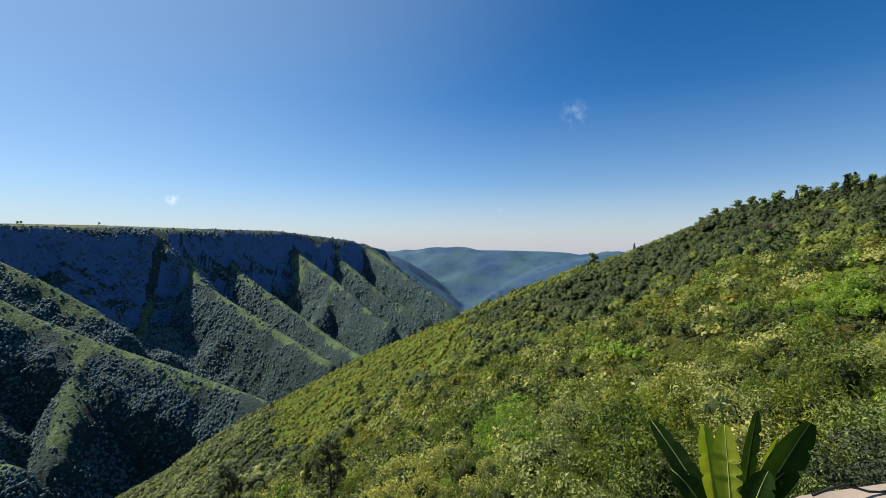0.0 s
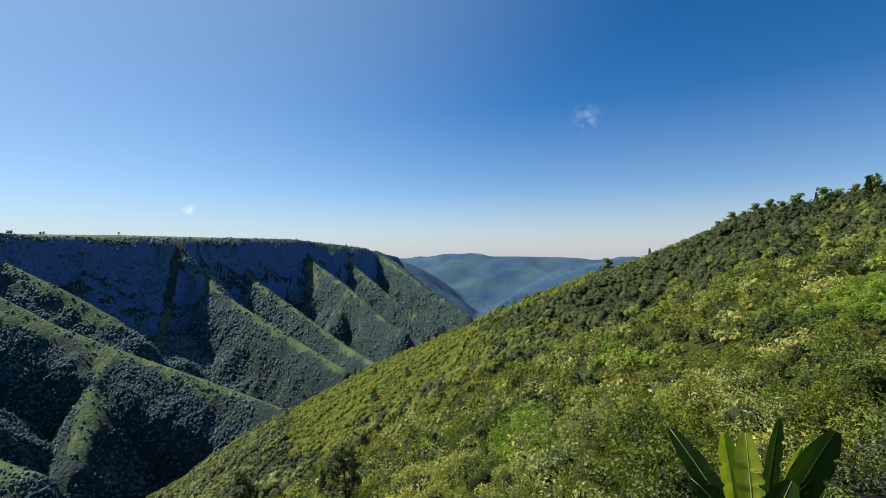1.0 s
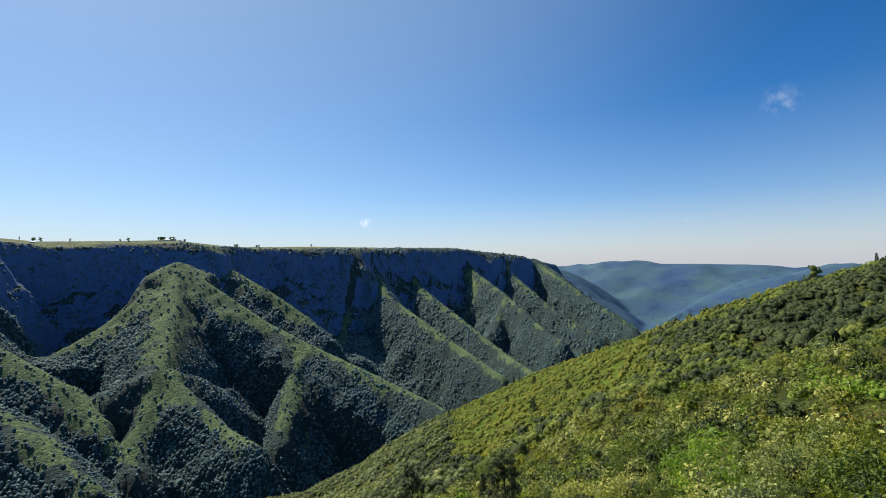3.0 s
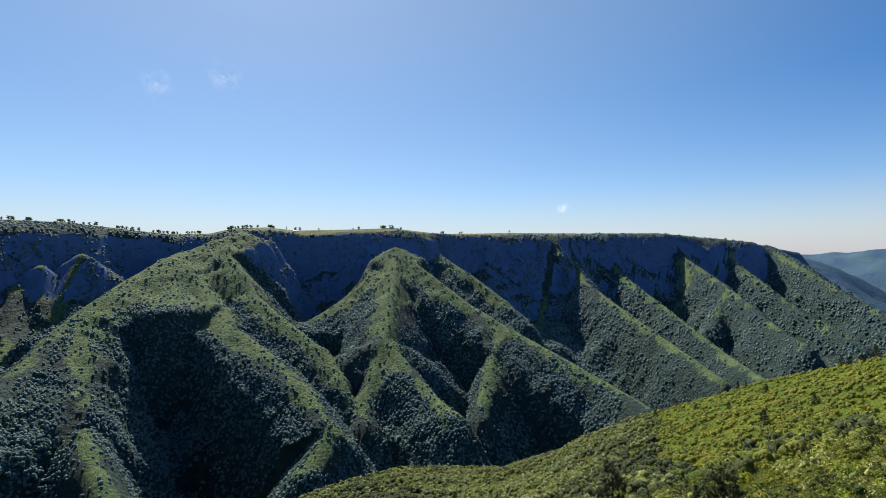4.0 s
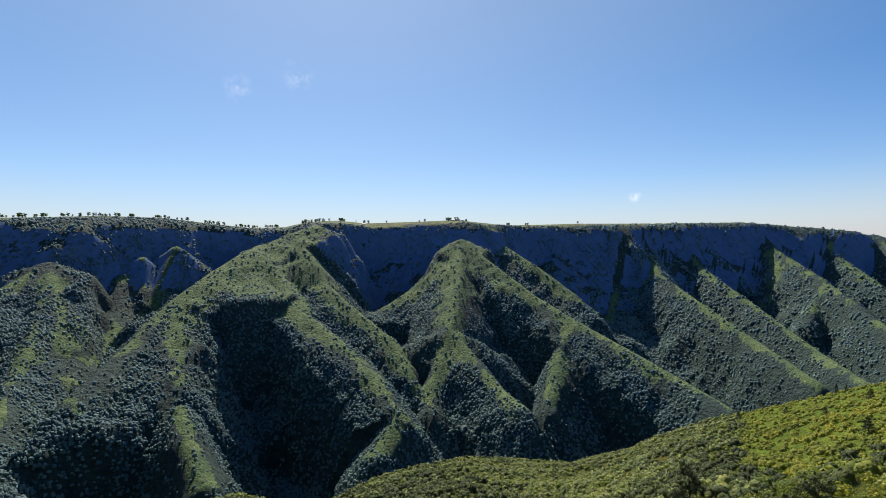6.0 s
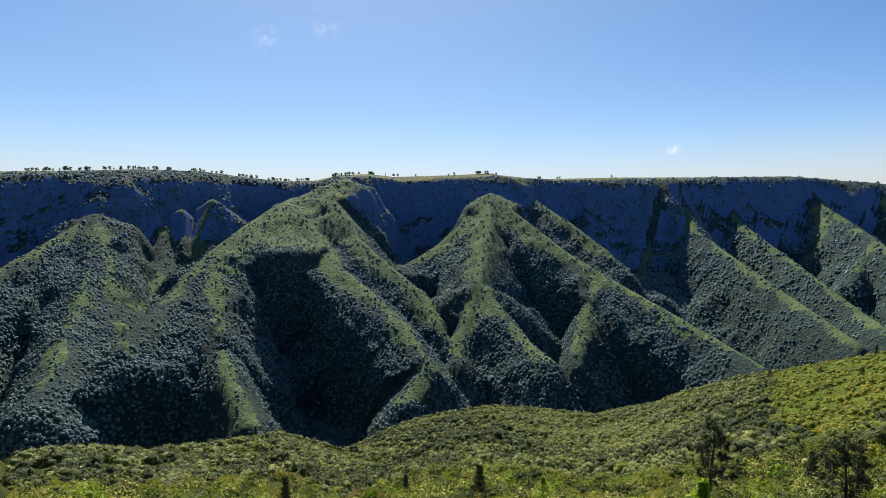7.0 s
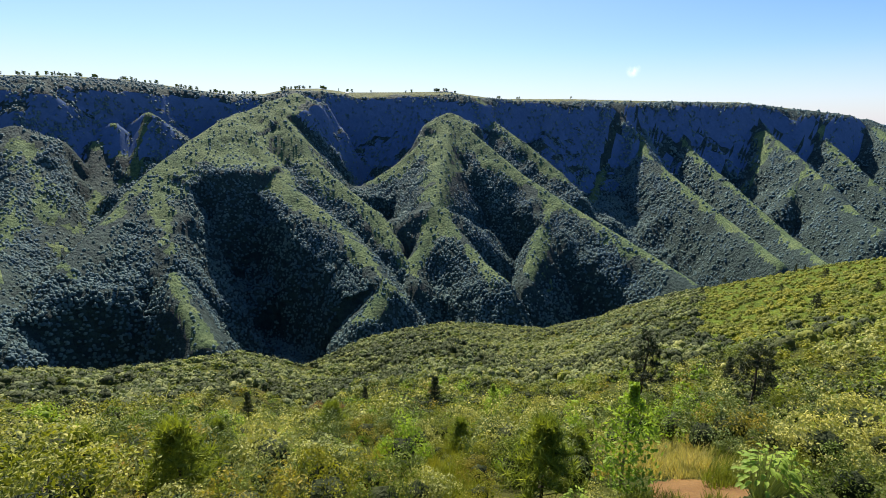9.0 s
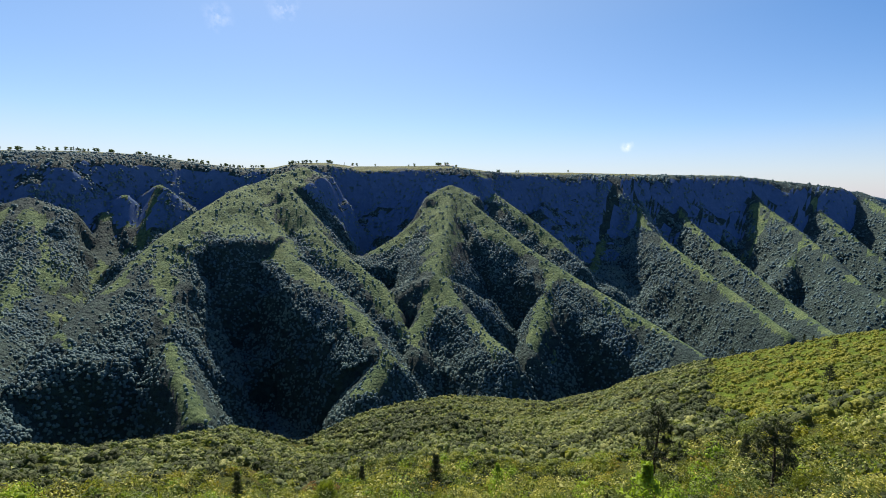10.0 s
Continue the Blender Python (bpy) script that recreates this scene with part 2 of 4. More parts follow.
def value_noise(x, y, seed):
    xi, yi = np.floor(x).astype(np.int64), np.floor(y).astype(np.int64)
    u, v = x - xi, y - yi
    u, v = u * u * u * (u * (6 * u - 15) + 10), v * v * v * (v * (6 * v - 15) + 10)

    def corner(a, b):
        h = (a * 374761393 + b * 668265263 + seed * 974634777) & 0xFFFFFFFF
        h = ((h ^ (h >> 13)) * 1274126177) & 0xFFFFFFFF
        return ((h ^ (h >> 16)) & 0xFFFF) / 32767.5 - 1.0
    p = corner(xi, yi) * (1 - u) + corner(xi + 1, yi) * u
    q = corner(xi, yi + 1) * (1 - u) + corner(xi + 1, yi + 1) * u
    return p * (1 - v) + q * v


def fbm(x, y, size, octaves=4, seed=1):
    total, k = 0.0, 1.0
    for i in range(octaves):
        total = total + k * value_noise(x / size * 2 ** i + 17.3 * i, y / size * 2 ** i - 9.1 * i, seed + i)
        k *= 0.5
    return total


def to_line(x, y, points):
    """Plan distance to a polyline, its height at the nearest place, and whether one stands to its left."""
    best, height_there, side = np.full(x.shape, 1e9), np.zeros(x.shape), np.zeros(x.shape, bool)
    for (ax, ay, az), (bx, by, bz) in zip(points, points[1:]):
        dx, dy = bx - ax, by - ay
        k = np.clip(((x - ax) * dx + (y - ay) * dy) / (dx * dx + dy * dy), 0, 1)
        d = np.hypot(x - ax - k * dx, y - ay - k * dy)
        near = d < best
        best = np.where(near, d, best)
        height_there = np.where(near, az + k * (bz - az), height_there)
        side = np.where(near, dx * (y - ay) - dy * (x - ax) > 0, side)
    return best, height_there, side


# the rim of the plateau across the gorge, from upstream to downstream
RIM = [(-1180, -1000, 45), (-1140, -400, 42), (-1088, -163, 47), (-1102, -89, 51), (-1116, 40, 59), (-1116, 141, 58), (-1113, 194, 52), (-1095, 309, 39), (-1077, 381, 42), (-1062, 431, 55), (-1040, 493, 58), (-1017, 557, 52), (-959, 684, 57), (-917, 757, 61), (-886, 903, 49), (-811, 1118, 56), (-764, 1321, 59), (-623, 1740, 67), (-543, 2010, 54), (-455, 2322, 32), (-394, 2683, 5), (-760, 3100, 8), (-1300, 4800, 0)]
RIM_BEARING = np.degrees(np.arctan2([-p[0] for p in RIM], [p[1] for p in RIM]))
RIM_REACH = np.hypot([p[0] for p in RIM], [p[1] for p in RIM])
RIM_ORDER = np.argsort(RIM_BEARING[:-2])


def rim_reach(b):
    """How far off the rim lies at a bearing; past its last corner there is none."""
    return np.where(b < RIM_BEARING[-3], 1e6, np.interp(b, RIM_BEARING[RIM_ORDER], RIM_REACH[RIM_ORDER]))


# the outer edge of the viewpoint's own hill: bearing, distance, angle above the horizon
EDGE = [(-43.2, 164, 5.7), (-36.9, 172, 4.3), (-33.0, 176, 4.1), (-29.4, 180, 2.8), (-26.4, 184, 1.3), (-21.2, 191, -0.9), (-15.4, 203, -2.5), (-9.1, 218, -5.1), (-2.4, 241, -7.9), (4.4, 272, -10.7), (11.3, 304, -13.5), (17.0, 323, -16.1), (22.2, 340, -18.2), (28.0, 358, -20.9), (30.5, 363, -22.4), (37.1, 375, -24.6), (41.5, 361, -24.7), (48.9, 321, -24.7), (56.4, 285, -25.8), (60.8, 264, -26.8), (63.8, 245, -27.9), (66.4, 228, -28.8), (68.2, 217, -29.4), (70.9, 202, -28.4), (75.3, 178, -26.8), (81.5, 156, -26.8), (86.9, 141, -26.1), (88.5, 138, -26.2), (93.0, 129, -24.7), (96.9, 121, -23.5)]
EDGE_B, EDGE_R, EDGE_E = (np.array(c) for c in zip(*EDGE))

SPURS = []


def spur(left, right, crest, brink=(1e4, 1e4)):
    """A crest that falls away at one slope to its left and at another to its right; past the brink on either side the ground breaks off steeply."""
    SPURS.append((left, right, crest, brink))


spur(0.4, 1.0, [(-950, 398, 43), (-907, 282, 4), (-869, 233, -11), (-813, 165, -44), (-753, 104, -77), (-668, 47, -119), (-590, -7, -148)], (60, 400))  # first spur, east crest
spur(0.75, 0.4, [(-907, 282, 4), (-838, 268, -28), (-692, 263, -96), (-619, 281, -125), (-522, 295, -167), (-455, 291, -194), (-433, 250, -219)], (90, 42))  # first spur, west crest
spur(1.1, 0.5, [(-924, 342, 26), (-806, 341, -36), (-769, 338, -63), (-685, 351, -102), (-613, 369, -137), (-559, 369, -167)])  # first spur, back crest
spur(0.9, 0.7, [(-782, 142, -61), (-693, 100, -110), (-633, 95, -139), (-605, 90, -153)])  # first spur, rib
spur(0.3, 0.3, [(-893, 277, -7), (-817, 234, -39), (-760, 217, -62)], (55, 55))  # first spur, shoulder
spur(1.15, 1.15, [(-559, 85, -166), (-506, 81, -182), (-452, 85, -203)])  # low spur east
spur(1.1, 0.5, [(-753, 634, 11), (-634, 638, -52), (-550, 641, -96), (-445, 633, -131), (-357, 624, -157), (-284, 607, -175), (-219, 579, -187)], (400, 55))  # second spur, west crest
spur(0.45, 1.1, [(-753, 634, 11), (-735, 545, -51), (-735, 493, -85), (-740, 447, -110)], (60, 400))  # second spur, east crest
spur(1.1, 0.45, [(-752, 633, 9), (-652, 544, -61), (-561, 449, -128), (-514, 443, -150), (-435, 426, -184), (-386, 419, -193)], (400, 60))  # second spur, middle crest
spur(0.5, 0.8, [(-562, 450, -129), (-512, 385, -180), (-480, 352, -206)])  # second spur, foot
spur(0.5, 1.2, [(-470, 629, -129), (-451, 574, -160), (-421, 521, -190), (-403, 484, -212)])  # second spur, rib
spur(1.1, 0.7, [(-903, 805, 41), (-782, 802, -9), (-693, 802, -49), (-598, 801, -100)])  # third spur
spur(1.1, 0.9, [(-739, 1305, 31), (-670, 1229, -27), (-595, 1156, -80), (-483, 1077, -122), (-324, 957, -173), (-205, 845, -202)])  # fourth spur
spur(0.87, 1.2, [(-739, 1305, 31), (-704, 1175, -48), (-665, 1059, -123), (-623, 967, -181)])  # fourth spur, east crest
spur(1.1, 0.9, [(-711, 1500, 48), (-597, 1354, -57), (-424, 1218, -133), (-253, 1050, -197), (-165, 925, -209)])  # fifth spur
spur(1.1, 0.8, [(-583, 1787, 41), (-521, 1681, -12), (-391, 1541, -74), (-266, 1374, -134), (-183, 1247, -176), (-133, 1172, -187)])  # sixth spur
spur(0.87, 1.2, [(-521, 1681, -12), (-459, 1543, -98), (-460, 1449, -151)])  # sixth spur, east crest
spur(0.87, 1.2, [(-337, 1462, -111), (-343, 1388, -145), (-334, 1298, -186)])  # sixth spur, rib
spur(1.1, 0.65, [(-503, 1998, 19), (-388, 1860, -51), (-226, 1665, -148), (-59, 1469, -219)])  # seventh spur
spur(1.1, 0.72, [(-408, 2314, 25), (-254, 2064, -54), (-94, 1828, -135), (42, 1579, -203)])  # eighth spur
spur(0.6, 0.6, [(-418, 2971, 2), (-205, 2742, -139), (19, 2450, -278), (98, 2298, -315)])  # ninth spur
spur(1.1, 0.45, [(-929, -31, -22), (-860, -21, -64), (-780, -14, -113), (-700, -7, -152)], (400, 55))  # tall spur, west crest
spur(0.62, 0.62, [(-929, -31, -22), (-799, -38, -89), (-688, -52, -135), (-587, -61, -159), (-515, -71, -175)], (42, 42))  # tall spur, middle crest
spur(0.45, 1.0, [(-929, -31, -22), (-877, -78, -54), (-822, -115, -78), (-765, -154, -103), (-697, -180, -124)], (60, 400))  # tall spur, east crest
spur(0.8, 0.8, [(-958, 62, -46), (-889, 47, -97), (-799, 32, -145), (-745, 8, -171)])  # slim spur
spur(0.82, 0.82, [(-974, 144, 1), (-923, 110, -66), (-885, 95, -110)])  # knob spur
spur(0.95, 0.95, [(-976, 92, -17), (-936, 90, -66)])  # small knob
spur(0.4, 0.45, [(1321, 3722, -22), (915, 3533, -106), (578, 3300, -194), (313, 3034, -287), (135, 2747, -352)])  # far valley, east slope
spur(0.5, 0.5, [(978, 3775, -95), (722, 3629, -161), (495, 3414, -233)])  # far valley, east rib
spur(0.5, 0.5, [(82, 4249, -25), (131, 3898, -136), (172, 3496, -247), (171, 3245, -307)])  # far valley, middle spur
spur(0.5, 0.5, [(-338, 4086, -24), (-175, 3746, -121), (-36, 3350, -225), (57, 2949, -315)])  # far valley, west spur
spur(0.26, 0.26, [(-1500, 4300, -20), (-300, 4300, -12), (600, 4250, -12), (1500, 4100, -40)])  # far head of the valley

FLOOR = -290.0


def far_height(x, y):
    b, r = np.degrees(np.arctan2(-x, y)), np.hypot(x, y)
    d, h, _ = to_line(x, y, RIM)
    beyond = r > rim_reach(b)
    warp = 30 * fbm(x, y, 130, 4, 5)
    s = np.maximum(d + warp * np.clip((d - 40) / 50, 0, 1), 0)
    drop = np.interp(s, [0, 62, 78, 150, 215, 330, 480], [0, 11, 24, 130, 228, 300, 350])
    wall = h + 1.0 - drop + 8 * np.clip(s / 120, 0, 1) * fbm(x, y, 80, 4, 33) * np.clip((2900 - r) / 900, 0, 1)
    top = h + 1.0 - 0.012 * d + 1.5 * fbm(x, y, 160, 3, 9) * np.clip(d / 60, 0, 1)
    calm = np.clip((2900 - r) / 900, 0, 1)
    gullies, fine = calm * (0.5 - 2 * np.abs(fbm(x, y, 48, 3, 35))), calm * fbm(x, y, 16, 2, 36)
    round_top = 50 + 30000 * (1 - calm)
    bend, swell = 1 + 0.16 * calm * fbm(x, y, 60, 3, 21), 3.0 * gullies + 1.6 * fine + (1 - calm) * 30 * fbm(x, y, 420, 3, 37)
    for left, right, crest, brink in SPURS:
        e, c, on_left = to_line(x, y, crest)
        slope = np.where(on_left, left, right)
        e = e * bend
        z = c - slope * (np.sqrt(e * e + round_top) - np.sqrt(round_top)) - 1.5 * np.maximum(e - np.where(on_left, brink[0], brink[1]), 0) + np.clip(e / 30, 0.08, 1) * swell
        # the river has cut a steeper gorge low down
        z = z - 0.5 * calm * np.maximum(-150 - z, 0) * np.clip((e - 12) / 60, 0, 1)
        wall = np.maximum(wall, z)
    return np.where(beyond, top, np.maximum(wall, FLOOR - 80 * np.clip((r - 1600) / 900, 0, 1) + 6 * fbm(x, y, 120, 3, 2)))


def near_height(x, y):
    b, r = np.degrees(np.arctan2(-x, y)), np.hypot(x, y)
    reach, rise = np.interp(b, EDGE_B, EDGE_R), np.interp(b, EDGE_B, EDGE_E)
    foot = np.interp(b, [-60, -40, 0, 20, 50, 80, 110], [-32, -36, -42, -46, -49, -47, -38])
    k = np.clip(np.log(np.maximum(r, 5.0) / 5.0) / np.log(reach / 5.0), 0, 1)
    angle = rise + (foot - rise) * (1 - k) ** 1.25
    inside = np.minimum(r, reach) * np.tan(np.radians(angle))
    lip = np.interp(r, [0, 1.5, 5], [0, 0, 1])
    inside = np.where(r < 5, -1.65 * (1 - lip) + 5 * np.tan(np.radians(foot)) * lip, inside)
    bumps = np.clip(r / 60, 0, 1) * np.clip((reach - r) / 30, 0, 1)
    inside = inside + bumps * 1.6 * fbm(x, y, 28, 3, 41)
    # a wooded hollow before the low shoulder
    inside = inside - 11 * np.exp(-((b - 60) / 5.5) ** 2 - ((r - 165) / 42) ** 2)
    out = np.maximum(r - reach, 0)
    z = inside - 0.62 * (np.sqrt(out * out + 100) - 10)
    # the hillside goes on up behind the viewpoint
    back = -1.65 + 0.45 * np.maximum(r - 3, 0) * np.clip(r / 40, 0.1, 1)
    back = np.minimum(back, 70 + 8 * fbm(x, y, 200, 3, 3))
    side = np.clip(np.minimum(np.abs(b - 105) , 0) + np.where(b > 100, (b - 100) / 40, np.where(b < -48, (-48 - b) / 40, 0)), 0, 1)
    return z * (1 - side) + back * side


def height(x, y):
    r = np.hypot(x, y)
    near = near_height(x, y)
    b = np.degrees(np.arctan2(-x, y))
    open_side = np.clip(np.where(b > 0, (135 - b) / 30, (b + 75) / 25), 0, 1)
    far = far_height(x, y) * open_side + (-200) * (1 - open_side)
    return np.where(r > 90, np.maximum(near, far), near)


def mesh_from(name, verts, faces, smooth=True):
    me = bpy.data.meshes.new(name)
    sides = faces.shape[1]
    me.vertices.add(len(verts))
    me.vertices.foreach_set("co", np.ascontiguousarray(verts, np.float32).ravel())
    me.loops.add(faces.size)
    me.loops.foreach_set("vertex_index", np.ascontiguousarray(faces, np.int32).ravel())
    me.polygons.add(len(faces))
    me.polygons.foreach_set("loop_start", np.arange(0, faces.size, sides, dtype=np.int32))
    me.polygons.foreach_set("use_smooth", np.full(len(faces), smooth))
    me.update(calc_edges=True)
    return me


bearings = np.concatenate([np.arange(-52, 104, 0.28), np.arange(104, 308, 3.0)])
rings = np.concatenate([[0.6, 1.2, 2], np.geomspace(3, 400, 150), np.arange(405, 1300, 5.0), np.geomspace(1310, 4900, 70)])
B, Rg = np.meshgrid(np.radians(bearings), rings)
gx, gy = -np.sin(B) * Rg, np.cos(B) * Rg
gz = height(gx, gy)
nr, nb = B.shape
i, j = np.meshgrid(np.arange(nr - 1), np.arange(nb), indexing="ij")
j2 = (j + 1) % nb
quads = np.stack([i * nb + j, (i + 1) * nb + j, (i + 1) * nb + j2, i * nb + j2], -1).reshape(-1, 4)[:, ::-1]
verts = np.concatenate([np.stack([gx, gy, gz], -1).reshape(-1, 3), [(0, 0, gz[0].mean())]])
middle = np.full(nb, nr * nb)
quads = np.concatenate([quads, np.stack([middle, middle, np.arange(nb), (np.arange(nb) + 1) % nb], -1)])
triangles = np.concatenate([quads[:, [0, 1, 2]], quads[:, [0, 2, 3]]])
triangles = triangles[(triangles[:, 0] != triangles[:, 1])]
quads = triangles
land = new("ground", mesh_from("ground", verts, quads))
tagged(land, "green hillside, gorge and grassy plateau ground", "terrain", kind="structure")


def crest_distance(x, y):
    d = np.full(x.shape, 1e9)
    for _, _, crest, _ in SPURS[:-5]:
        d = np.minimum(d, to_line(x, y, crest)[0])
    return d


def grass_width(x, y, z):
    """How far the grass reaches from a crest: wide on the upper spurs, narrow low down and far off."""
    return np.interp(z, [-150, -60], [13, 48]) * np.interp(np.hypot(x, y), [950, 1200], [1.0, 0.3]) * np.interp(np.degrees(np.arctan2(-x, y)), [78, 84], [1.0, 0.25])


def meadow(x, y):
    """1 on the sunny grass of the near hill, 0 elsewhere."""
    b, r = np.degrees(np.arctan2(-x, y)), np.hypot(x, y)
    wide = np.clip((b + 6) / 8, 0, 1) * np.clip((20.5 - b) / 2, 0, 1) * np.clip((r - 95) / 30, 0, 1)
    patch = np.exp(-((b + 36) / 5) ** 2 - ((r - 62) / 14) ** 2) * 1.3
    strip = np.exp(-((b + 9) / 7) ** 2 - ((r - 195) / 22) ** 2)
    return np.clip(np.maximum(np.maximum(wide, patch), strip) + 0.35 * fbm(x, y, 30, 3, 61), 0, 1)


mid = verts[quads].mean(1)
mx, my = mid[:, 0], mid[:, 1]
mb, mr = np.degrees(np.arctan2(-mx, my)), np.hypot(mx, my)
side1, side2 = verts[quads[:, 1]] - verts[quads[:, 0]], verts[quads[:, 2]] - verts[quads[:, 0]]
up = np.cross(side1, side2)
level = np.abs(up[:, 2]) / np.maximum(np.linalg.norm(up, axis=1), 1e-9)
edge = np.interp(mb, EDGE_B, EDGE_R)
patchy = fbm(mx, my, 40, 4, 71)
is_near = (mr < edge + 40) | (mb > 104) | (mb < -45)
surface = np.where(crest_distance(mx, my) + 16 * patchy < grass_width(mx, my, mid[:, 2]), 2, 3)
# steep ground close under the rim takes the haze-blue colour
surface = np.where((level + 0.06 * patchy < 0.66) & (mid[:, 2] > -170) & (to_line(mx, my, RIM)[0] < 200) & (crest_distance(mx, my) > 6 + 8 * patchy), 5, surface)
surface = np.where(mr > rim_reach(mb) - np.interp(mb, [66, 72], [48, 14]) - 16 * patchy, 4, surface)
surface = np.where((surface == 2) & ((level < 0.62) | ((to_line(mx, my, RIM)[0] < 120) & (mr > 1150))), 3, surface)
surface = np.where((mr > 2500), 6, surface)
surface = np.where(is_near, np.where(meadow(mx, my) > 0.45, 1, 0), surface)
bare = np.exp(-((mb - 17.0) / 5.5) ** 2 - ((mr - 12.8) / 2.4) ** 2)
surface = np.where(is_near & (bare + 0.2 * fbm(mx, my, 1.5, 2, 81) > 0.5), 7, surface)
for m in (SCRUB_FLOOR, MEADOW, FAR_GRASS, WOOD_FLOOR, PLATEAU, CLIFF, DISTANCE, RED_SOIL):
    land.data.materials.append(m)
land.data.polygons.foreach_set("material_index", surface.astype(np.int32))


# ---------------------------------------------------------------- woods and scrub
def leaf_cloud(r, count, leaf, lobes, squash, tri=False, spread=0.75, clump=1.0):
    """Leaves over the surface of a crown of several lobes. Each leaf is a folded blade (or one spray)."""
    way = r.normal(size=(lobes, 3))
    way[:, 2] = np.abs(way[:, 2]) - 0.25
    way /= np.linalg.norm(way, axis=1)[:, None]
    centres = (way * r.uniform(0.3, 0.64, lobes)[:, None] * (2 - clump) + [0, 0, 0.34]) * [1, 1, squash]
    sizes = r.uniform(0.3, 0.46, lobes) * (7 / (lobes + 1)) ** 0.25 * clump
    k = r.integers(0, lobes, count)
    d = r.normal(size=(count, 3))
    d[:, 2] = np.abs(d[:, 2]) * 1.1 - 0.35
    d /= np.linalg.norm(d, axis=1)[:, None]
    p = centres[k] + d * (sizes[k] * r.uniform(0.72, 1.08, count))[:, None] * [1, 1, squash]
    n = d + r.normal(size=(count, 3)) * spread
    n /= np.linalg.norm(n, axis=1)[:, None]
    a = np.cross(n, r.normal(size=(count, 3)))
    a /= np.linalg.norm(a, axis=1)[:, None]
    b = np.cross(n, a)
    s = (leaf * r.uniform(0.65, 1.35, count))[:, None]
    if tri:
        v = np.stack([p - a * s, p + a * s * 0.7 + b * s * 0.5, p + a * s * 0.2 - b * s * 0.8], 1)
        f = np.arange(count * 3).reshape(-1, 3)
    else:
        fold = n * s * 0.18
        v = np.stack([p - a * s, p + b * s * 0.48 + fold, p + a * s, p - b * s * 0.48 + fold], 1)
        q = np.arange(count)[:, None] * 4
        f = np.concatenate([q + [0, 1, 2], q + [0, 2, 3]], 0)
    return v.reshape(-1, 3), f


def core(r, scale=0.62, squash=0.8):
    """The closed dark inside of a crown."""
    bm = bmesh.new()
    bmesh.ops.create_icosphere(bm, subdivisions=1, radius=1)
    v = np.array([q.co for q in bm.verts])
    f = np.array([[w.index for w in q.verts] for q in bm.faces])
    bm.free()
    v = v * r.uniform(0.85, 1.12, (len(v), 1)) * scale * [1, 1, squash]
    return v + [0, 0, 0.4 * squash], f


def joined(*pieces):
    vs, fs, at = [], [], 0
    for v, f in pieces:
        vs.append(v)
        fs.append(f + at)
        at += len(v)
    return np.concatenate(vs), np.concatenate(fs)


def scatter(name, label, category, kinds, x, y, size, mat, sink=0.0, tall=None):
    z = height(x, y)
    tall = np.ones(len(x)) if tall is None else tall
    pick = rng.integers(0, len(kinds), len(x))
    turn = rng.random(len(x)) * 6.283
    vs, fs, at = [], [], 0
    for k, (v, f) in enumerate(kinds):
        q = np.nonzero(pick == k)[0]
        if not len(q):
            continue
        c, s = (np.cos(turn[q]) * size[q])[:, None], (np.sin(turn[q]) * size[q])[:, None]
        w = np.stack([v[None, :, 0] * c - v[None, :, 1] * s + x[q, None], v[None, :, 0] * s + v[None, :, 1] * c + y[q, None],
                      (v[None, :, 2] * tall[q, None] - sink) * size[q, None] + z[q, None]], -1)
        vs.append(w.reshape(-1, 3))
        fs.append((f[None] + (np.arange(len(q)) * len(v))[:, None, None]).reshape(-1, 3) + at)
        at += len(q) * len(v)
    ob = new(name, mesh_from(name, np.concatenate(vs), np.concatenate(fs), True))
    ob.data.materials.append(mat)
    return tagged(ob, label, category, kind="stuff")


def polar(count, b0, b1, r0, r1):
    b = np.radians(rng.uniform(b0, b1, count))
    r = np.sqrt(rng.uniform(r0 * r0, r1 * r1, count))
    return -np.sin(b) * r, np.cos(b) * r


def crown(r, sides=5, high=1.0):
    """A closed tree crown in two rings, lopsided."""
    v = []
    for z, w in ((-0.2, 0.95), (0.45, 0.82)):
        a = np.linspace(0, 6.2832, sides + 1)[:sides] + r.uniform(0, 1)
        v.append(np.stack([np.cos(a) * w, np.sin(a) * w, np.full(sides, z)], -1) * (1 + 0.16 * r.normal(size=(sides, 1))))
    v = np.concatenate(v + [np.array([[*r.uniform(-0.2, 0.2, 2), 1.0]])]) * [0.85, 0.85, high]
    f = [[q, (q + 1) % sides, sides + (q + 1) % sides] for q in range(sides)] + [[q, sides + (q + 1) % sides, sides + q] for q in range(sides)]
    f += [[sides + q, sides + (q + 1) % sides, 2 * sides] for q in range(sides)]
    return v, np.array(f)


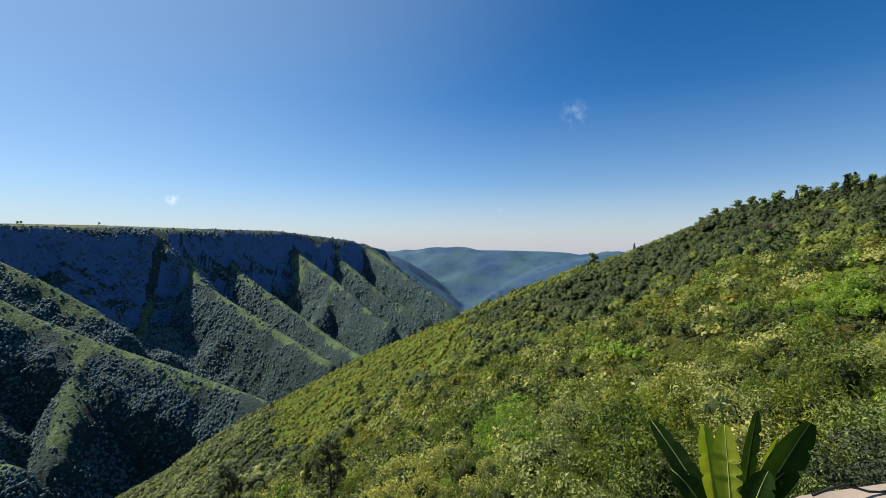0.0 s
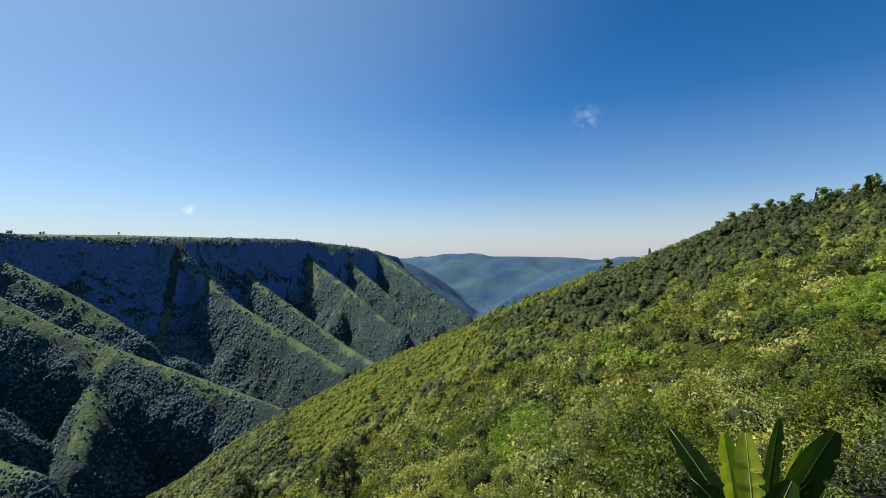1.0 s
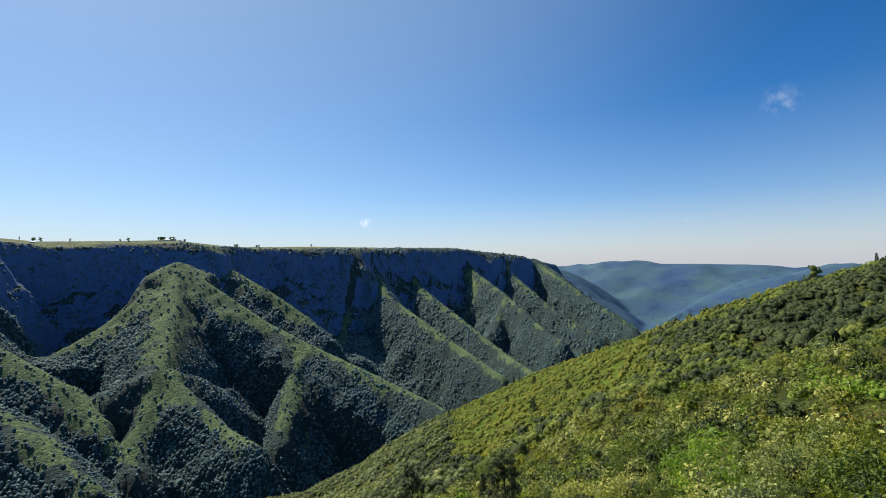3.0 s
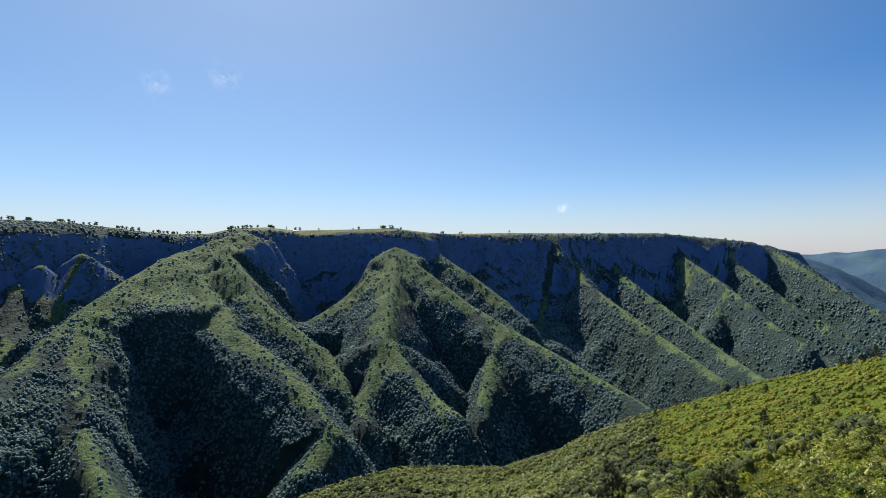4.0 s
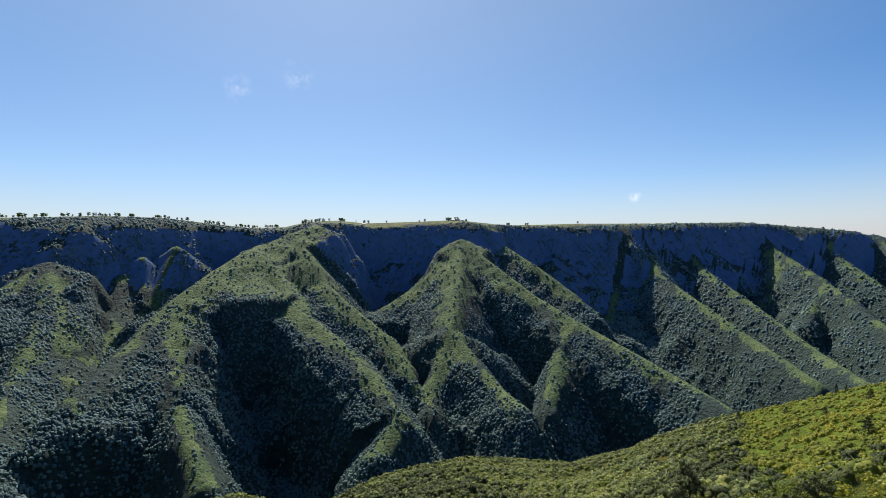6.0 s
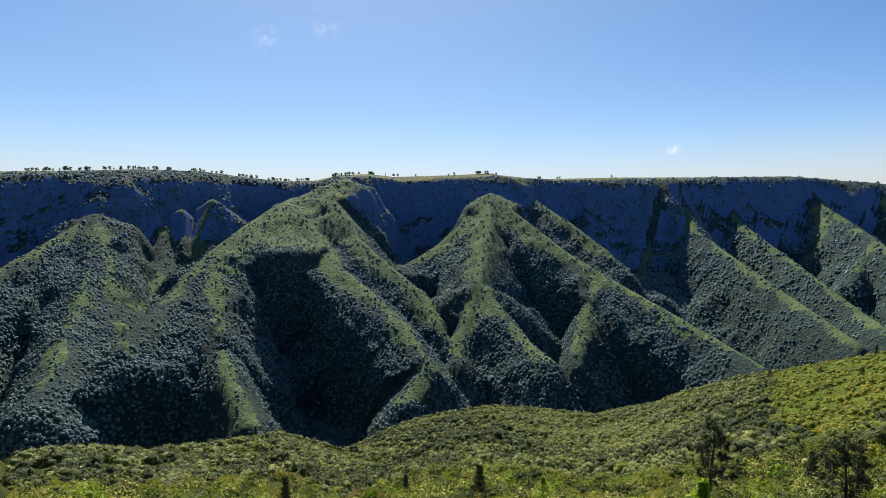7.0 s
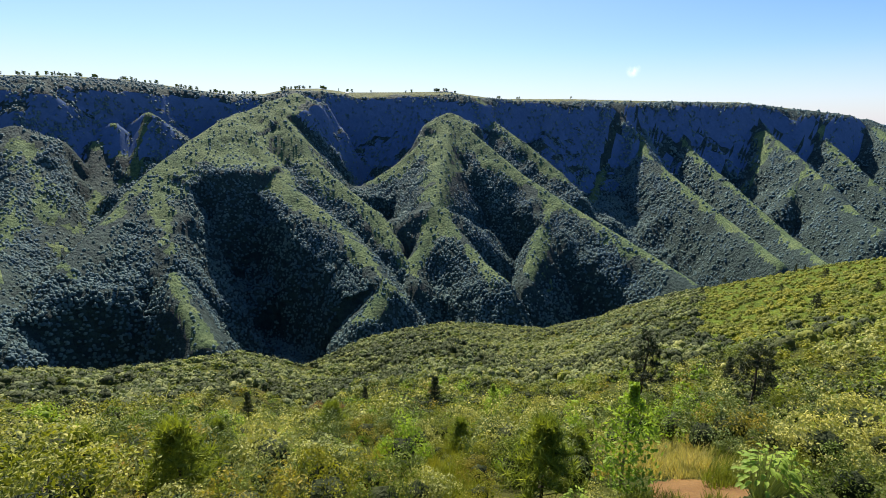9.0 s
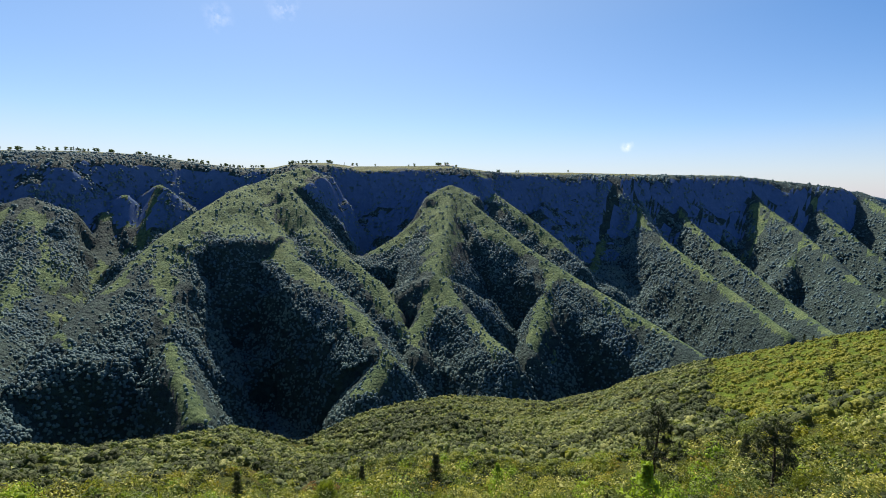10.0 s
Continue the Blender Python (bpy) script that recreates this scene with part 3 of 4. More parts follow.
FAR_TREES = [crown(rng, 4 + (h < 1), h) for h in (0.7, 0.8, 0.9, 1.0, 1.1, 1.2, 0.85, 1.35)]
def lobed(r, lobes, leaves, leaf, spread=0.4, tri=True, fill=1.1):
    """A bush of several rounded masses, with leaves standing off them."""
    pieces, at, wide = [], [], []
    for k in range(lobes):
        a, out = 2.4 * k + r.uniform(-0.4, 0.4), (0.0 if k == 0 else r.uniform(0.42, 0.62))
        w = r.uniform(0.38, 0.52) * (1.15 if k == 0 else 1.0)
        c = np.array([math.cos(a) * out, math.sin(a) * out, r.uniform(0.42, 0.6) if k == 0 else r.uniform(0.05, 0.35)])
        v, f = crown(r, 5, r.uniform(0.8, 1.05))
        pieces.append((v * w * fill + c, f))
        at.append(c + [0, 0, 0.2 * w])
        wide.append(w)
    k = r.integers(0, lobes, leaves)
    d = r.normal(size=(leaves, 3))
    d[:, 2] = np.abs(d[:, 2]) - 0.2
    d /= np.linalg.norm(d, axis=1)[:, None]
    p = np.array(at)[k] + d * (np.array(wide)[k] * r.uniform(0.88, 1.16, leaves))[:, None]
    n = d + r.normal(size=(leaves, 3)) * spread
    n /= np.linalg.norm(n, axis=1)[:, None]
    u = np.cross(n, r.normal(size=(leaves, 3)))
    u /= np.linalg.norm(u, axis=1)[:, None]
    w, q = np.cross(n, u), (leaf * r.uniform(0.6, 1.35, leaves))[:, None]
    if tri:
        v, f = np.stack([p - u * q, p + u * q * 0.7 + w * q * 0.6, p + u * q * 0.2 - w * q * 0.8], 1), np.arange(leaves * 3).reshape(-1, 3)
    else:
        v, i = np.stack([p - u * q, p + w * q * 0.5, p + u * q, p - w * q * 0.5], 1), np.arange(leaves)[:, None] * 4
        f = np.concatenate([i + [0, 1, 2], i + [0, 2, 3]], 0)
    return joined(*pieces, (v.reshape(-1, 3), f))


HILL_BUSH = [lobed(rng, 3, 16, 0.19) for _ in range(8)]
MID_BUSH = [lobed(rng, 5, 44, 0.15) for _ in range(10)]
NEAR_BUSH = [lobed(rng, 7, 160, 0.085, 0.35, False, 0.55) for _ in range(10)]

# across the gorge: thick in the gullies and low down, thin along the crests
b = np.concatenate([rng.uniform(24, 101, 125000), rng.uniform(0, 24, 20000)])
inner = np.maximum(np.interp(b, EDGE_B, EDGE_R) + 60, np.interp(b, [0, 10, 25, 35], [1500, 900, 600, 430]))
outer = rim_reach(b) - np.interp(b, [66, 72], [52, 16])
r = inner + (np.minimum(outer, 2400) - inner) * rng.random(len(b)) ** 1.15
x, y = -np.sin(np.radians(b)) * r, np.cos(np.radians(b)) * r
c = crest_distance(x, y) + 16 * fbm(x, y, 50, 3, 51)
z = height(x, y)
keep = (rng.random(len(x)) < np.clip((c - 0.7 * grass_width(x, y, z)) / 25, 0.06, 1) * np.clip(r / 800, 0.6, 1) * np.where(height(x * 1.012, y * 1.012) > z, 1.0, 0.2)) & (rng.random(len(x)) < np.where((to_line(x, y, RIM)[0] < 190) & (c > 40), 0.22, 1.0))
x, y, r = x[keep], y[keep], r[keep]
scatter("far_woodland", "dense green forest on the spurs across the gorge, painted bluish for haze", "woodland", FAR_TREES, x, y,
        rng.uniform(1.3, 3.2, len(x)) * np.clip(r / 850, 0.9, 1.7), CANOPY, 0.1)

# near hill, beyond the shrubs that stand singly: crowded bushes, finer ones where they stand nearer
for count, r0, r1, kinds in ((7000, 76, 190, MID_BUSH), (15500, 190, 400, HILL_BUSH)):
    x, y = polar(count, -46, 100, r0, r1)
    b, r = np.degrees(np.arctan2(-x, y)), np.hypot(x, y)
    grassy = meadow(x, y)
    keep = (r < np.interp(b, EDGE_B, EDGE_R) + 25) & (rng.random(len(x)) > grassy * 0.3)
    x, y, r, b, grassy = x[keep], y[keep], r[keep], b[keep], grassy[keep]
    low = grassy > 0.5
    tall = np.nonzero(~low)[0]
    # dark growth on the upper hill; the last patch paints shade on the shoulder
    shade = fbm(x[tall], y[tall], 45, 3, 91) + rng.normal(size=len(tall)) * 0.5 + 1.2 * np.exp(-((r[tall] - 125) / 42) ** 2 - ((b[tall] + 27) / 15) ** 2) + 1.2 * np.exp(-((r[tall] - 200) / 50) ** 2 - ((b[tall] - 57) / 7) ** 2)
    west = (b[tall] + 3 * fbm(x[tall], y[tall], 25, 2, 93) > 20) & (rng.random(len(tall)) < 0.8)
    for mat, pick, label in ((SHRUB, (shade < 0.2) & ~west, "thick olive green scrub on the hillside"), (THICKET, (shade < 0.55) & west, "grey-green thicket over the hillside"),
                             (DARK_SCRUB, (shade >= np.where(west, 0.55, 0.2)), "dark green thicket on the hillside, also painted shade on the shoulder")):
        q = tall[pick]
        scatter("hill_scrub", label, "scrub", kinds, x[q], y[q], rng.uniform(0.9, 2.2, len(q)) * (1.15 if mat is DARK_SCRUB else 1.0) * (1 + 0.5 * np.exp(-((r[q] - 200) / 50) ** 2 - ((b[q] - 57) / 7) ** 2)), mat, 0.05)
    scatter("meadow_bush", "low yellow-green bushes scattered over the grass", "scrub", kinds, x[low], y[low], rng.uniform(0.8, 1.7, low.sum()), LOW_SHRUB, 0.15)
x, y = polar(1900, -46, 100, 29, 80)
kind = rng.choice(6, len(x), p=[0.31, 0.2, 0.24, 0.08, 0.04, 0.13])
for k, (mat, label) in enumerate(((SHRUB, "olive green shrubs crowding the near slope"), (GREY_LEAF, "grey-green leafy shrubs on the near slope"), (DARK_SCRUB, "dark green shrubs on the near slope"),
                                  (BRIGHT_LEAF, "bright green shrubs on the near slope"), (YELLOW_LEAF, "yellowing shrubs on the near slope"), (LOW_SHRUB, "yellow-green shrubs on the near slope"))):
    q = np.nonzero(kind == k)[0]
    scatter("near_scrub", label, "scrub", NEAR_BUSH, x[q], y[q], rng.uniform(0.8, 1.9, len(q)), mat, 0.05)


# ---------------------------------------------------------------- single plants
def part(name, data, mat, parent, label="", smooth=False):
    v, f = data
    ob = new(name, mesh_from(name, v, f, smooth))
    ob.data.materials.append(mat)
    ob.parent = parent
    return tagged(ob, label)


def tube(points, radii, sides=6):
    pts, v, f = [Vector(p) for p in points], [], []
    for k, p in enumerate(pts):
        ahead = (pts[min(k + 1, len(pts) - 1)] - pts[max(k - 1, 0)]).normalized()
        a = ahead.cross(Vector((0.31, 0.95, 0.05))).normalized()
        b = ahead.cross(a)
        for q in range(sides):
            w = 6.2832 * q / sides
            v.append(p + (a * math.cos(w) + b * math.sin(w)) * radii[k])
    for k in range(len(pts) - 1):
        for q in range(sides):
            w = (q + 1) % sides
            f += [[k * sides + q, k * sides + w, (k + 1) * sides + w], [k * sides + q, (k + 1) * sides + w, (k + 1) * sides + q]]
    top = (len(pts) - 1) * sides
    f += [[top, top + q, top + q + 1] for q in range(1, sides - 1)]
    return np.array(v), np.array(f)


def stems(r, count, high, lean, thick):
    out = []
    for _ in range(count):
        a, k = r.uniform(0, 6.283), r.uniform(0.6, 1.0)
        p = [(0.08 * math.cos(a), 0.08 * math.sin(a), -0.25), (0.3 * lean * math.cos(a), 0.3 * lean * math.sin(a), 0.4 * high * k),
             (lean * math.cos(a + 0.4), lean * math.sin(a + 0.4), high * k)]
        out.append(tube(p, (thick, thick * 0.7, thick * 0.25), 5))
    return out


def shrub(seed, mat, label, count=560, leaf=0.075, lobes=7, squash=1.15, size=1.4, inside=None):
    r = np.random.default_rng(seed)
    ob = tagged(new("shrub"), label, "shrub", "shrubs on the near slope")
    v, f = leaf_cloud(r, int(count * 3.3), leaf * 0.46, 2 * lobes + 5, squash, False, 0.38, 0.8)
    part("crown", (v * size, f), mat, ob)
    # closed core whose dark colour paints the shade between the leaf masses
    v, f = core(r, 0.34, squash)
    part("inner_foliage", (v * size, f), inside or DEEP_LEAF, ob, "inner foliage painted dark for shade", True)
    for s in stems(r, 4, 0.7 * size, 0.45 * size, 0.035):
        part("stem", s, TWIG, ob)
    return ob


def feathery_tree(seed, label, mat, high=3.2, count=1500):
    """A slender upright sapling with sprays of small leaves all the way up."""
    r = np.random.default_rng(seed)
    ob = tagged(new("sapling"), label, "sapling", "saplings on the near slope")
    part("trunk", tube([(0, 0, -0.3), (0.05, 0.02, high * 0.5), (0.0, 0.06, high)], (0.045, 0.03, 0.008)), TWIG, ob)
    z = r.uniform(0.12, 1.0, count)
    wide = 1.15 * np.sin(np.clip(z * 1.05, 0, 1) * 3.0) ** 0.7 * (1.15 - z * 0.75) * (0.75 + 0.25 * np.sin(z * 40))
    a, q = r.uniform(0, 6.283, count), np.sqrt(r.uniform(0.05, 1, count))
    p = np.stack([np.cos(a) * wide * q, np.sin(a) * wide * q, z * high + 0.25 * wide * q], -1)
    d = r.normal(size=(count, 3))
    d /= np.linalg.norm(d, axis=1)[:, None]
    e = np.cross(d, r.normal(size=(count, 3)))
    e /= np.linalg.norm(e, axis=1)[:, None]
    s = r.uniform(0.05, 0.1, count)[:, None]
    v = np.stack([p - d * s, p + e * s * 0.4, p + d * s, p - e * s * 0.4], 1).reshape(-1, 3)
    k = np.arange(count)[:, None] * 4
    part("crown", (v, np.concatenate([k + [0, 1, 2], k + [0, 2, 3]])), mat, ob)
    for k in range(7):
        h, a = high * (0.2 + 0.1 * k), 2.4 * k
        part("branch", tube([(0, 0, h), (0.5 * math.cos(a), 0.5 * math.sin(a), h + 0.35)], (0.014, 0.004), 4), TWIG, ob)
    return ob


def needle_tufts(r, places, length, per, thin=0.012):
    """Sheaves of needles that spring from the given places."""
    n = len(places) * per
    p = np.repeat(np.array(places), per, 0) + r.normal(size=(n, 3)) * length * 0.14
    d = r.normal(size=(n, 3)) + [0, 0, 0.75]
    d /= np.linalg.norm(d, axis=1)[:, None]
    e = np.cross(d, r.normal(size=(n, 3)))
    e /= np.linalg.norm(e, axis=1)[:, None]
    s = (length * r.uniform(0.6, 1.1, n))[:, None]
    v = np.stack([p - e * thin, p + e * thin, p + d * s], 1).reshape(-1, 3)
    return v, np.arange(n * 3).reshape(-1, 3)


def young_pine(seed, label, mat, high=2.6, wide=1.0, per=26, group="young pines on the near slope"):
    r = np.random.default_rng(seed)
    ob = tagged(new("young_pine"), label, "pine", group)
    part("trunk", tube([(0, 0, -0.3), (0.03, 0, high * 0.5), (0, 0.02, high * 0.97)], (0.06, 0.04, 0.01)), BARK, ob)
    for k in range(7):
        h = high * (0.14 + 0.13 * k)
        out = wide * (1.05 - h / high) + 0.12
        tufts = []
        for q in range(6):
            a = q * 1.047 + k * 0.5 + r.uniform(-0.3, 0.3)
            for w in (0.45, 0.75, 1.0):
                tufts.append((math.cos(a) * out * w, math.sin(a) * out * w, h + 0.35 * out * w + r.uniform(-0.05, 0.08)))
            tip = tufts[-1]
            if q % 2 == 0:
                part("branch", tube([(0, 0, h), tip], (0.018, 0.006), 4), BARK, ob)
        part("foliage", needle_tufts(r, tufts, 0.3 + 0.06 * wide, per, 0.02), mat, ob)
    return ob


def tall_pine(seed, label, high=6.0):
    """A ragged dark pine: bare lower trunk, uneven boughs in tiers."""
    r = np.random.default_rng(seed)
    ob = tagged(new("pine_tree"), label, "pine", "pines on the hillside")
    part("trunk", tube([(0, 0, -0.4), (0.12, 0, high * 0.4), (-0.05, 0.1, high * 0.75), (0.05, 0, high)], (0.13, 0.1, 0.07, 0.02)), BARK, ob)
    for k in range(11):
        h = high * (0.3 + 0.065 * k)
        out = (1.9 - 1.5 * abs((k - 3) / 8)) * r.uniform(0.55, 1.1)
        a = r.uniform(0, 6.283)
        tip = (math.cos(a) * out, math.sin(a) * out, h + 0.3 * out)
        bough = part("bough", tube([(0, 0, h), tip], (0.05, 0.012), 5), BARK, ob)
        tufts = [(tip[0] * w + r.normal() * 0.22, tip[1] * w + r.normal() * 0.22, h + 0.3 * out * w + abs(r.normal()) * 0.2) for w in np.linspace(0.3, 1.05, 10)]
        part("foliage", needle_tufts(r, tufts, 0.42, 26, 0.03), DARK_NEEDLE, bough)
    return ob


def broad_tree(seed, label, mat, high=5.0, group="trees on the ridge", flat=0.8):
    """A short-trunked tree whose crown is several uneven masses of leaves on limbs."""
    r = np.random.default_rng(seed)
    ob = tagged(new("tree"), label, "tree", group)
    part("trunk", tube([(0, 0, -0.5), (0.12, 0.05, high * 0.4), (0.05, 0.15, high * 0.75)], (0.15, 0.1, 0.03)), BARK, ob)
    for k in range(6):
        a, h = 2.2 * k + r.uniform(0, 0.6), high * (0.1 + 0.1 * k)
        out = high * (0.2 - 0.022 * k) * r.uniform(0.7, 1.2)
        tip = Vector((math.cos(a) * out, math.sin(a) * out, h + high * 0.1))
        limb = part("limb", tube([(0.06, 0.05, h), tip], (0.06, 0.02), 5), BARK, ob)
        v, f = joined(core(r, 0.5, flat), leaf_cloud(r, 110, 0.17, 4, flat, True, 0.5))
        part("crown", (v * high * r.uniform(0.24, 0.33) + np.array(tip) - [0, 0, 0.1 * high], f), mat, limb)
    return ob


def cypress(seed, label, high=5.0, wide=0.8, group="conifers on the ridge"):
    r = np.random.default_rng(seed)
    ob = tagged(new("conifer"), label, "conifer", group)
    part("trunk", tube([(0, 0, -0.4), (0, 0, high * 0.9)], (0.1, 0.02)), BARK, ob)
    n = 520
    z = r.uniform(0.1, 1, n)
    a, w = r.uniform(0, 6.283, n), wide * (1.03 - z) ** 0.8 * r.uniform(0.6, 1.1, n)
    p = np.stack([np.cos(a) * w, np.sin(a) * w, z * high], -1)
    d = np.stack([np.cos(a), np.sin(a), np.full(n, 0.9)], -1) + r.normal(size=(n, 3)) * 0.4
    e = np.cross(d, r.normal(size=(n, 3)))
    e /= np.linalg.norm(e, axis=1)[:, None]
    s = high * 0.05
    v = np.stack([p - e * s * 0.5, p + e * s * 0.5, p + d * s], 1).reshape(-1, 3)
    part("crown", (v, np.arange(n * 3).reshape(-1, 3)), DARK_NEEDLE, ob)
    return ob


def grass_tuft(seed, label, mat, high=0.9, count=420, wide=0.9):
    r = np.random.default_rng(seed)
    ob = tagged(new("grass_tuft"), label, "grass", "dry grass on the near slope")
    a, q = r.uniform(0, 6.283, count), np.sqrt(r.random(count)) * wide
    p = np.stack([np.cos(a) * q, np.sin(a) * q, np.full(count, -0.15)], -1)
    d = np.stack([r.normal(size=count) * 0.3, r.normal(size=count) * 0.3, np.ones(count)], -1) * (high * r.uniform(0.5, 1.1, count))[:, None]
    e = np.stack([np.cos(a * 3), np.sin(a * 3), a * 0], -1) * 0.014
    bend = np.stack([r.normal(size=count), r.normal(size=count), a * 0 - 0.3], -1) * 0.12 * high
    v = np.stack([p - e, p + e, p + d * 0.6 + e * 0.7, p + d * 0.6 - e * 0.7, p + d + bend], 1).reshape(-1, 3)
    k = np.arange(count)[:, None] * 5
    part("foliage", (v, np.concatenate([k + [0, 1, 2], k + [0, 2, 3], k + [3, 2, 4]])), mat, ob)
    return ob


def twig_bush(seed, label):
    """A leafless bush: thin forked twigs that fan out from the foot."""
    r = np.random.default_rng(seed)
    ob = tagged(new("bare_bush"), label, "bush", "leafless bushes on the hillside")
    for k in range(3):
        n = 110
        a, h = r.uniform(0, 6.283, n), r.uniform(0.6, 1.7, n)
        out = r.uniform(0.2, 1.0, n) * h * 0.7
        foot = np.stack([np.cos(a) * out * 0.25, np.sin(a) * out * 0.25, h * 0.1], -1)
        tip = np.stack([np.cos(a) * out, np.sin(a) * out, h], -1) + r.normal(size=(n, 3)) * 0.12
        e = np.stack([-np.sin(a), np.cos(a), a * 0], -1) * 0.02
        v = np.stack([foot - e, foot + e, tip], 1).reshape(-1, 3)
        part("branch", (v, np.arange(n * 3).reshape(-1, 3)), TWIG, ob)
    return ob


def frond_plant(seed, label):
    """A clump of bright pointed leaves on stalks."""
    r = np.random.default_rng(seed)
    ob = tagged(new("leafy_plant"), label, "plant", "leafy plants on the near slope")
    for k in range(84):
        a, t = r.uniform(0, 6.283), r.uniform(0.05, 1.0)
        h, out = 0.35 + 1.15 * (1 - t * 0.6) * r.uniform(0.6, 1.1), 0.15 + 0.75 * t
        c, s = math.cos(a), math.sin(a)
        base, tip = (out * 0.8 * c, out * 0.8 * s, h), ((out * 0.8 + 0.2) * c, (out * 0.8 + 0.2) * s, h - 0.06)
        leaf = part("leaf", blade(base, tip, 0.05, 0.03, 4), BRIGHT_LEAF, ob, "", True)
        part("stalk", tube([(0, 0, -0.2), base], (0.012, 0.006), 4), MIDRIB, leaf)
    return ob


def blade(base, tip, width, sag, steps=12, fold=0.25, tears=(), side=None):
    """A long leaf from base to tip that arches and is folded along its midrib; tears are stretches whose edges are cut in."""
    base, tip = Vector(base), Vector(tip)
    along = tip - base
    across = Vector(side) if side else along.cross(Vector((0, 0, 1)))
    across = (across - along * (across.dot(along) / along.length_squared)).normalized()
    lift = across.cross(along).normalized()
    v, f = [], []
    for k in range(steps + 1):
        t = k / steps
        w = width * max(0.04, math.sin(math.pi * (0.06 + 0.92 * t)) ** 0.55)
        c = base + along * t + Vector((0, 0, sag * math.sin(math.pi * t)))
        cut = [1.0, 1.0]
        for at, which, deep in tears:
            if abs(t - at) < 0.5 / steps:
                cut[which] = deep
        v += [c - across * w * cut[0] + lift * w * fold, c - across * w * cut[0] * 0.5 + lift * w * fold * 0.6, c,
              c + across * w * cut[1] * 0.5 + lift * w * fold * 0.6, c + across * w * cut[1] + lift * w * fold]
    for k in range(steps):
        for q in range(4):
            a = k * 5 + q
            f += [[a, a + 1, a + 6], [a, a + 6, a + 5]]
    return np.array([tuple(p) for p in v]), np.array(f)


def banana_plant():
    """Local x runs to the right as seen from the terrace, y away from it."""
    ob = tagged(new("banana_plant"), "banana plant with tattered sunlit yellow-green leaves", "banana plant")
    part("stem", tube([(0.1, 0, -1.5), (0.1, 0, -0.6), (0.08, 0.03, 0.15)], (0.15, 0.12, 0.08), 9), BANANA_SHADED, ob, "sheathed green stem", True)
    # foot, tip, half width, arch, whether painted sunlit or shaded, the way its blade spreads
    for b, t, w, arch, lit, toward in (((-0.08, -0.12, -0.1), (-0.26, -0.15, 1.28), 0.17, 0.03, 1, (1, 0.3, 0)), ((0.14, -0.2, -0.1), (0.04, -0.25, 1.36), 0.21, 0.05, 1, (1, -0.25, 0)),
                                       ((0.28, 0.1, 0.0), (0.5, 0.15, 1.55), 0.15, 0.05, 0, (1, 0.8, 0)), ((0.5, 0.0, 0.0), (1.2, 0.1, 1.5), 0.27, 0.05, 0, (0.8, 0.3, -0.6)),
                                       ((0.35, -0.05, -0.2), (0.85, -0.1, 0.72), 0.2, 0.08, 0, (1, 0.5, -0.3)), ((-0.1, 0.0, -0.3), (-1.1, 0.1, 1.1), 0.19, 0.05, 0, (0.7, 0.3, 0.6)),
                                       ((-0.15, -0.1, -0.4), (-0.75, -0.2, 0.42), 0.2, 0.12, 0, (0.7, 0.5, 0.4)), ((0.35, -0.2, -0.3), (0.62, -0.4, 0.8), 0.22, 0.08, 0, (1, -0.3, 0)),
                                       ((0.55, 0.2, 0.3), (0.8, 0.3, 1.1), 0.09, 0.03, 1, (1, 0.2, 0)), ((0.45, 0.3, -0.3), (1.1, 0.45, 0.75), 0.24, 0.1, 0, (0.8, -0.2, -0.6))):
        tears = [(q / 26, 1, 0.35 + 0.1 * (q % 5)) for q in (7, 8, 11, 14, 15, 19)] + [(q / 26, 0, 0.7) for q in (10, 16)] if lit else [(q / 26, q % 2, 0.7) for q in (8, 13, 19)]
        leaf = part("leaf", blade(b, t, w, arch, 26, 0.22, tears, toward), BANANA_LIT if lit else BANANA_SHADED, ob,
                    "torn leaf painted sunlit yellow-green" if lit else "green leaf painted dark for shade", True)
        b0, t0 = Vector(b), Vector(t)
        part("midrib", tube([b0 + (t0 - b0) * k / 5 + Vector((0, 0, arch * math.sin(math.pi * k / 5))) for k in range(6)],
                            [0.022 - 0.0035 * k for k in range(6)], 5), MIDRIB, leaf, "", True)
    spike = part("flag_leaf", blade((0.02, -0.2, 1.35), (-0.06, -0.2, 1.78), 0.05, 0.0, 8, 0.8), BANANA_SHADED, ob, "rolled young leaf", True)
    part("withered_tip", blade((-0.04, -0.22, 1.7), (0.22, -0.25, 1.45), 0.06, 0.08, 6, 0.2), MIDRIB, spike, "dry pale leaf tip")
    return ob


def stand(b, r, drop=0.0):
    """The place on the ground at a bearing and distance from the viewpoint."""
    x, y = -math.sin(radians(b)) * r, math.cos(radians(b)) * r
    return x, y, float(height(np.array([x]), np.array([y]))[0]) - drop


def put(ob, b, r, scale=1.0, turn=0.0, drop=0.05, first=False):
    x, y, z = stand(b, r, drop)
    m = pose(x, y, z, 0, 0, turn) @ Matrix.Diagonal((scale, scale, scale, 1))
    if first:
        ob.matrix_basis = m
        return ob
    base = ob.scale.copy()
    ob.scale = (1, 1, 1)
    c = copy_thing(ob, m)
    ob.scale = base
    c.matrix_basis = m
    return c


def spread(ob, places, seed=1, lo=0.85, hi=1.15):
    """The first place takes the thing itself, the others copies; a place is bearing, distance, size."""
    r = np.random.default_rng(seed)
    for k, (b, d, s) in enumerate(places):
        put(ob, b, d, s * r.uniform(lo, hi), r.uniform(0, 360), first=(k == 0))


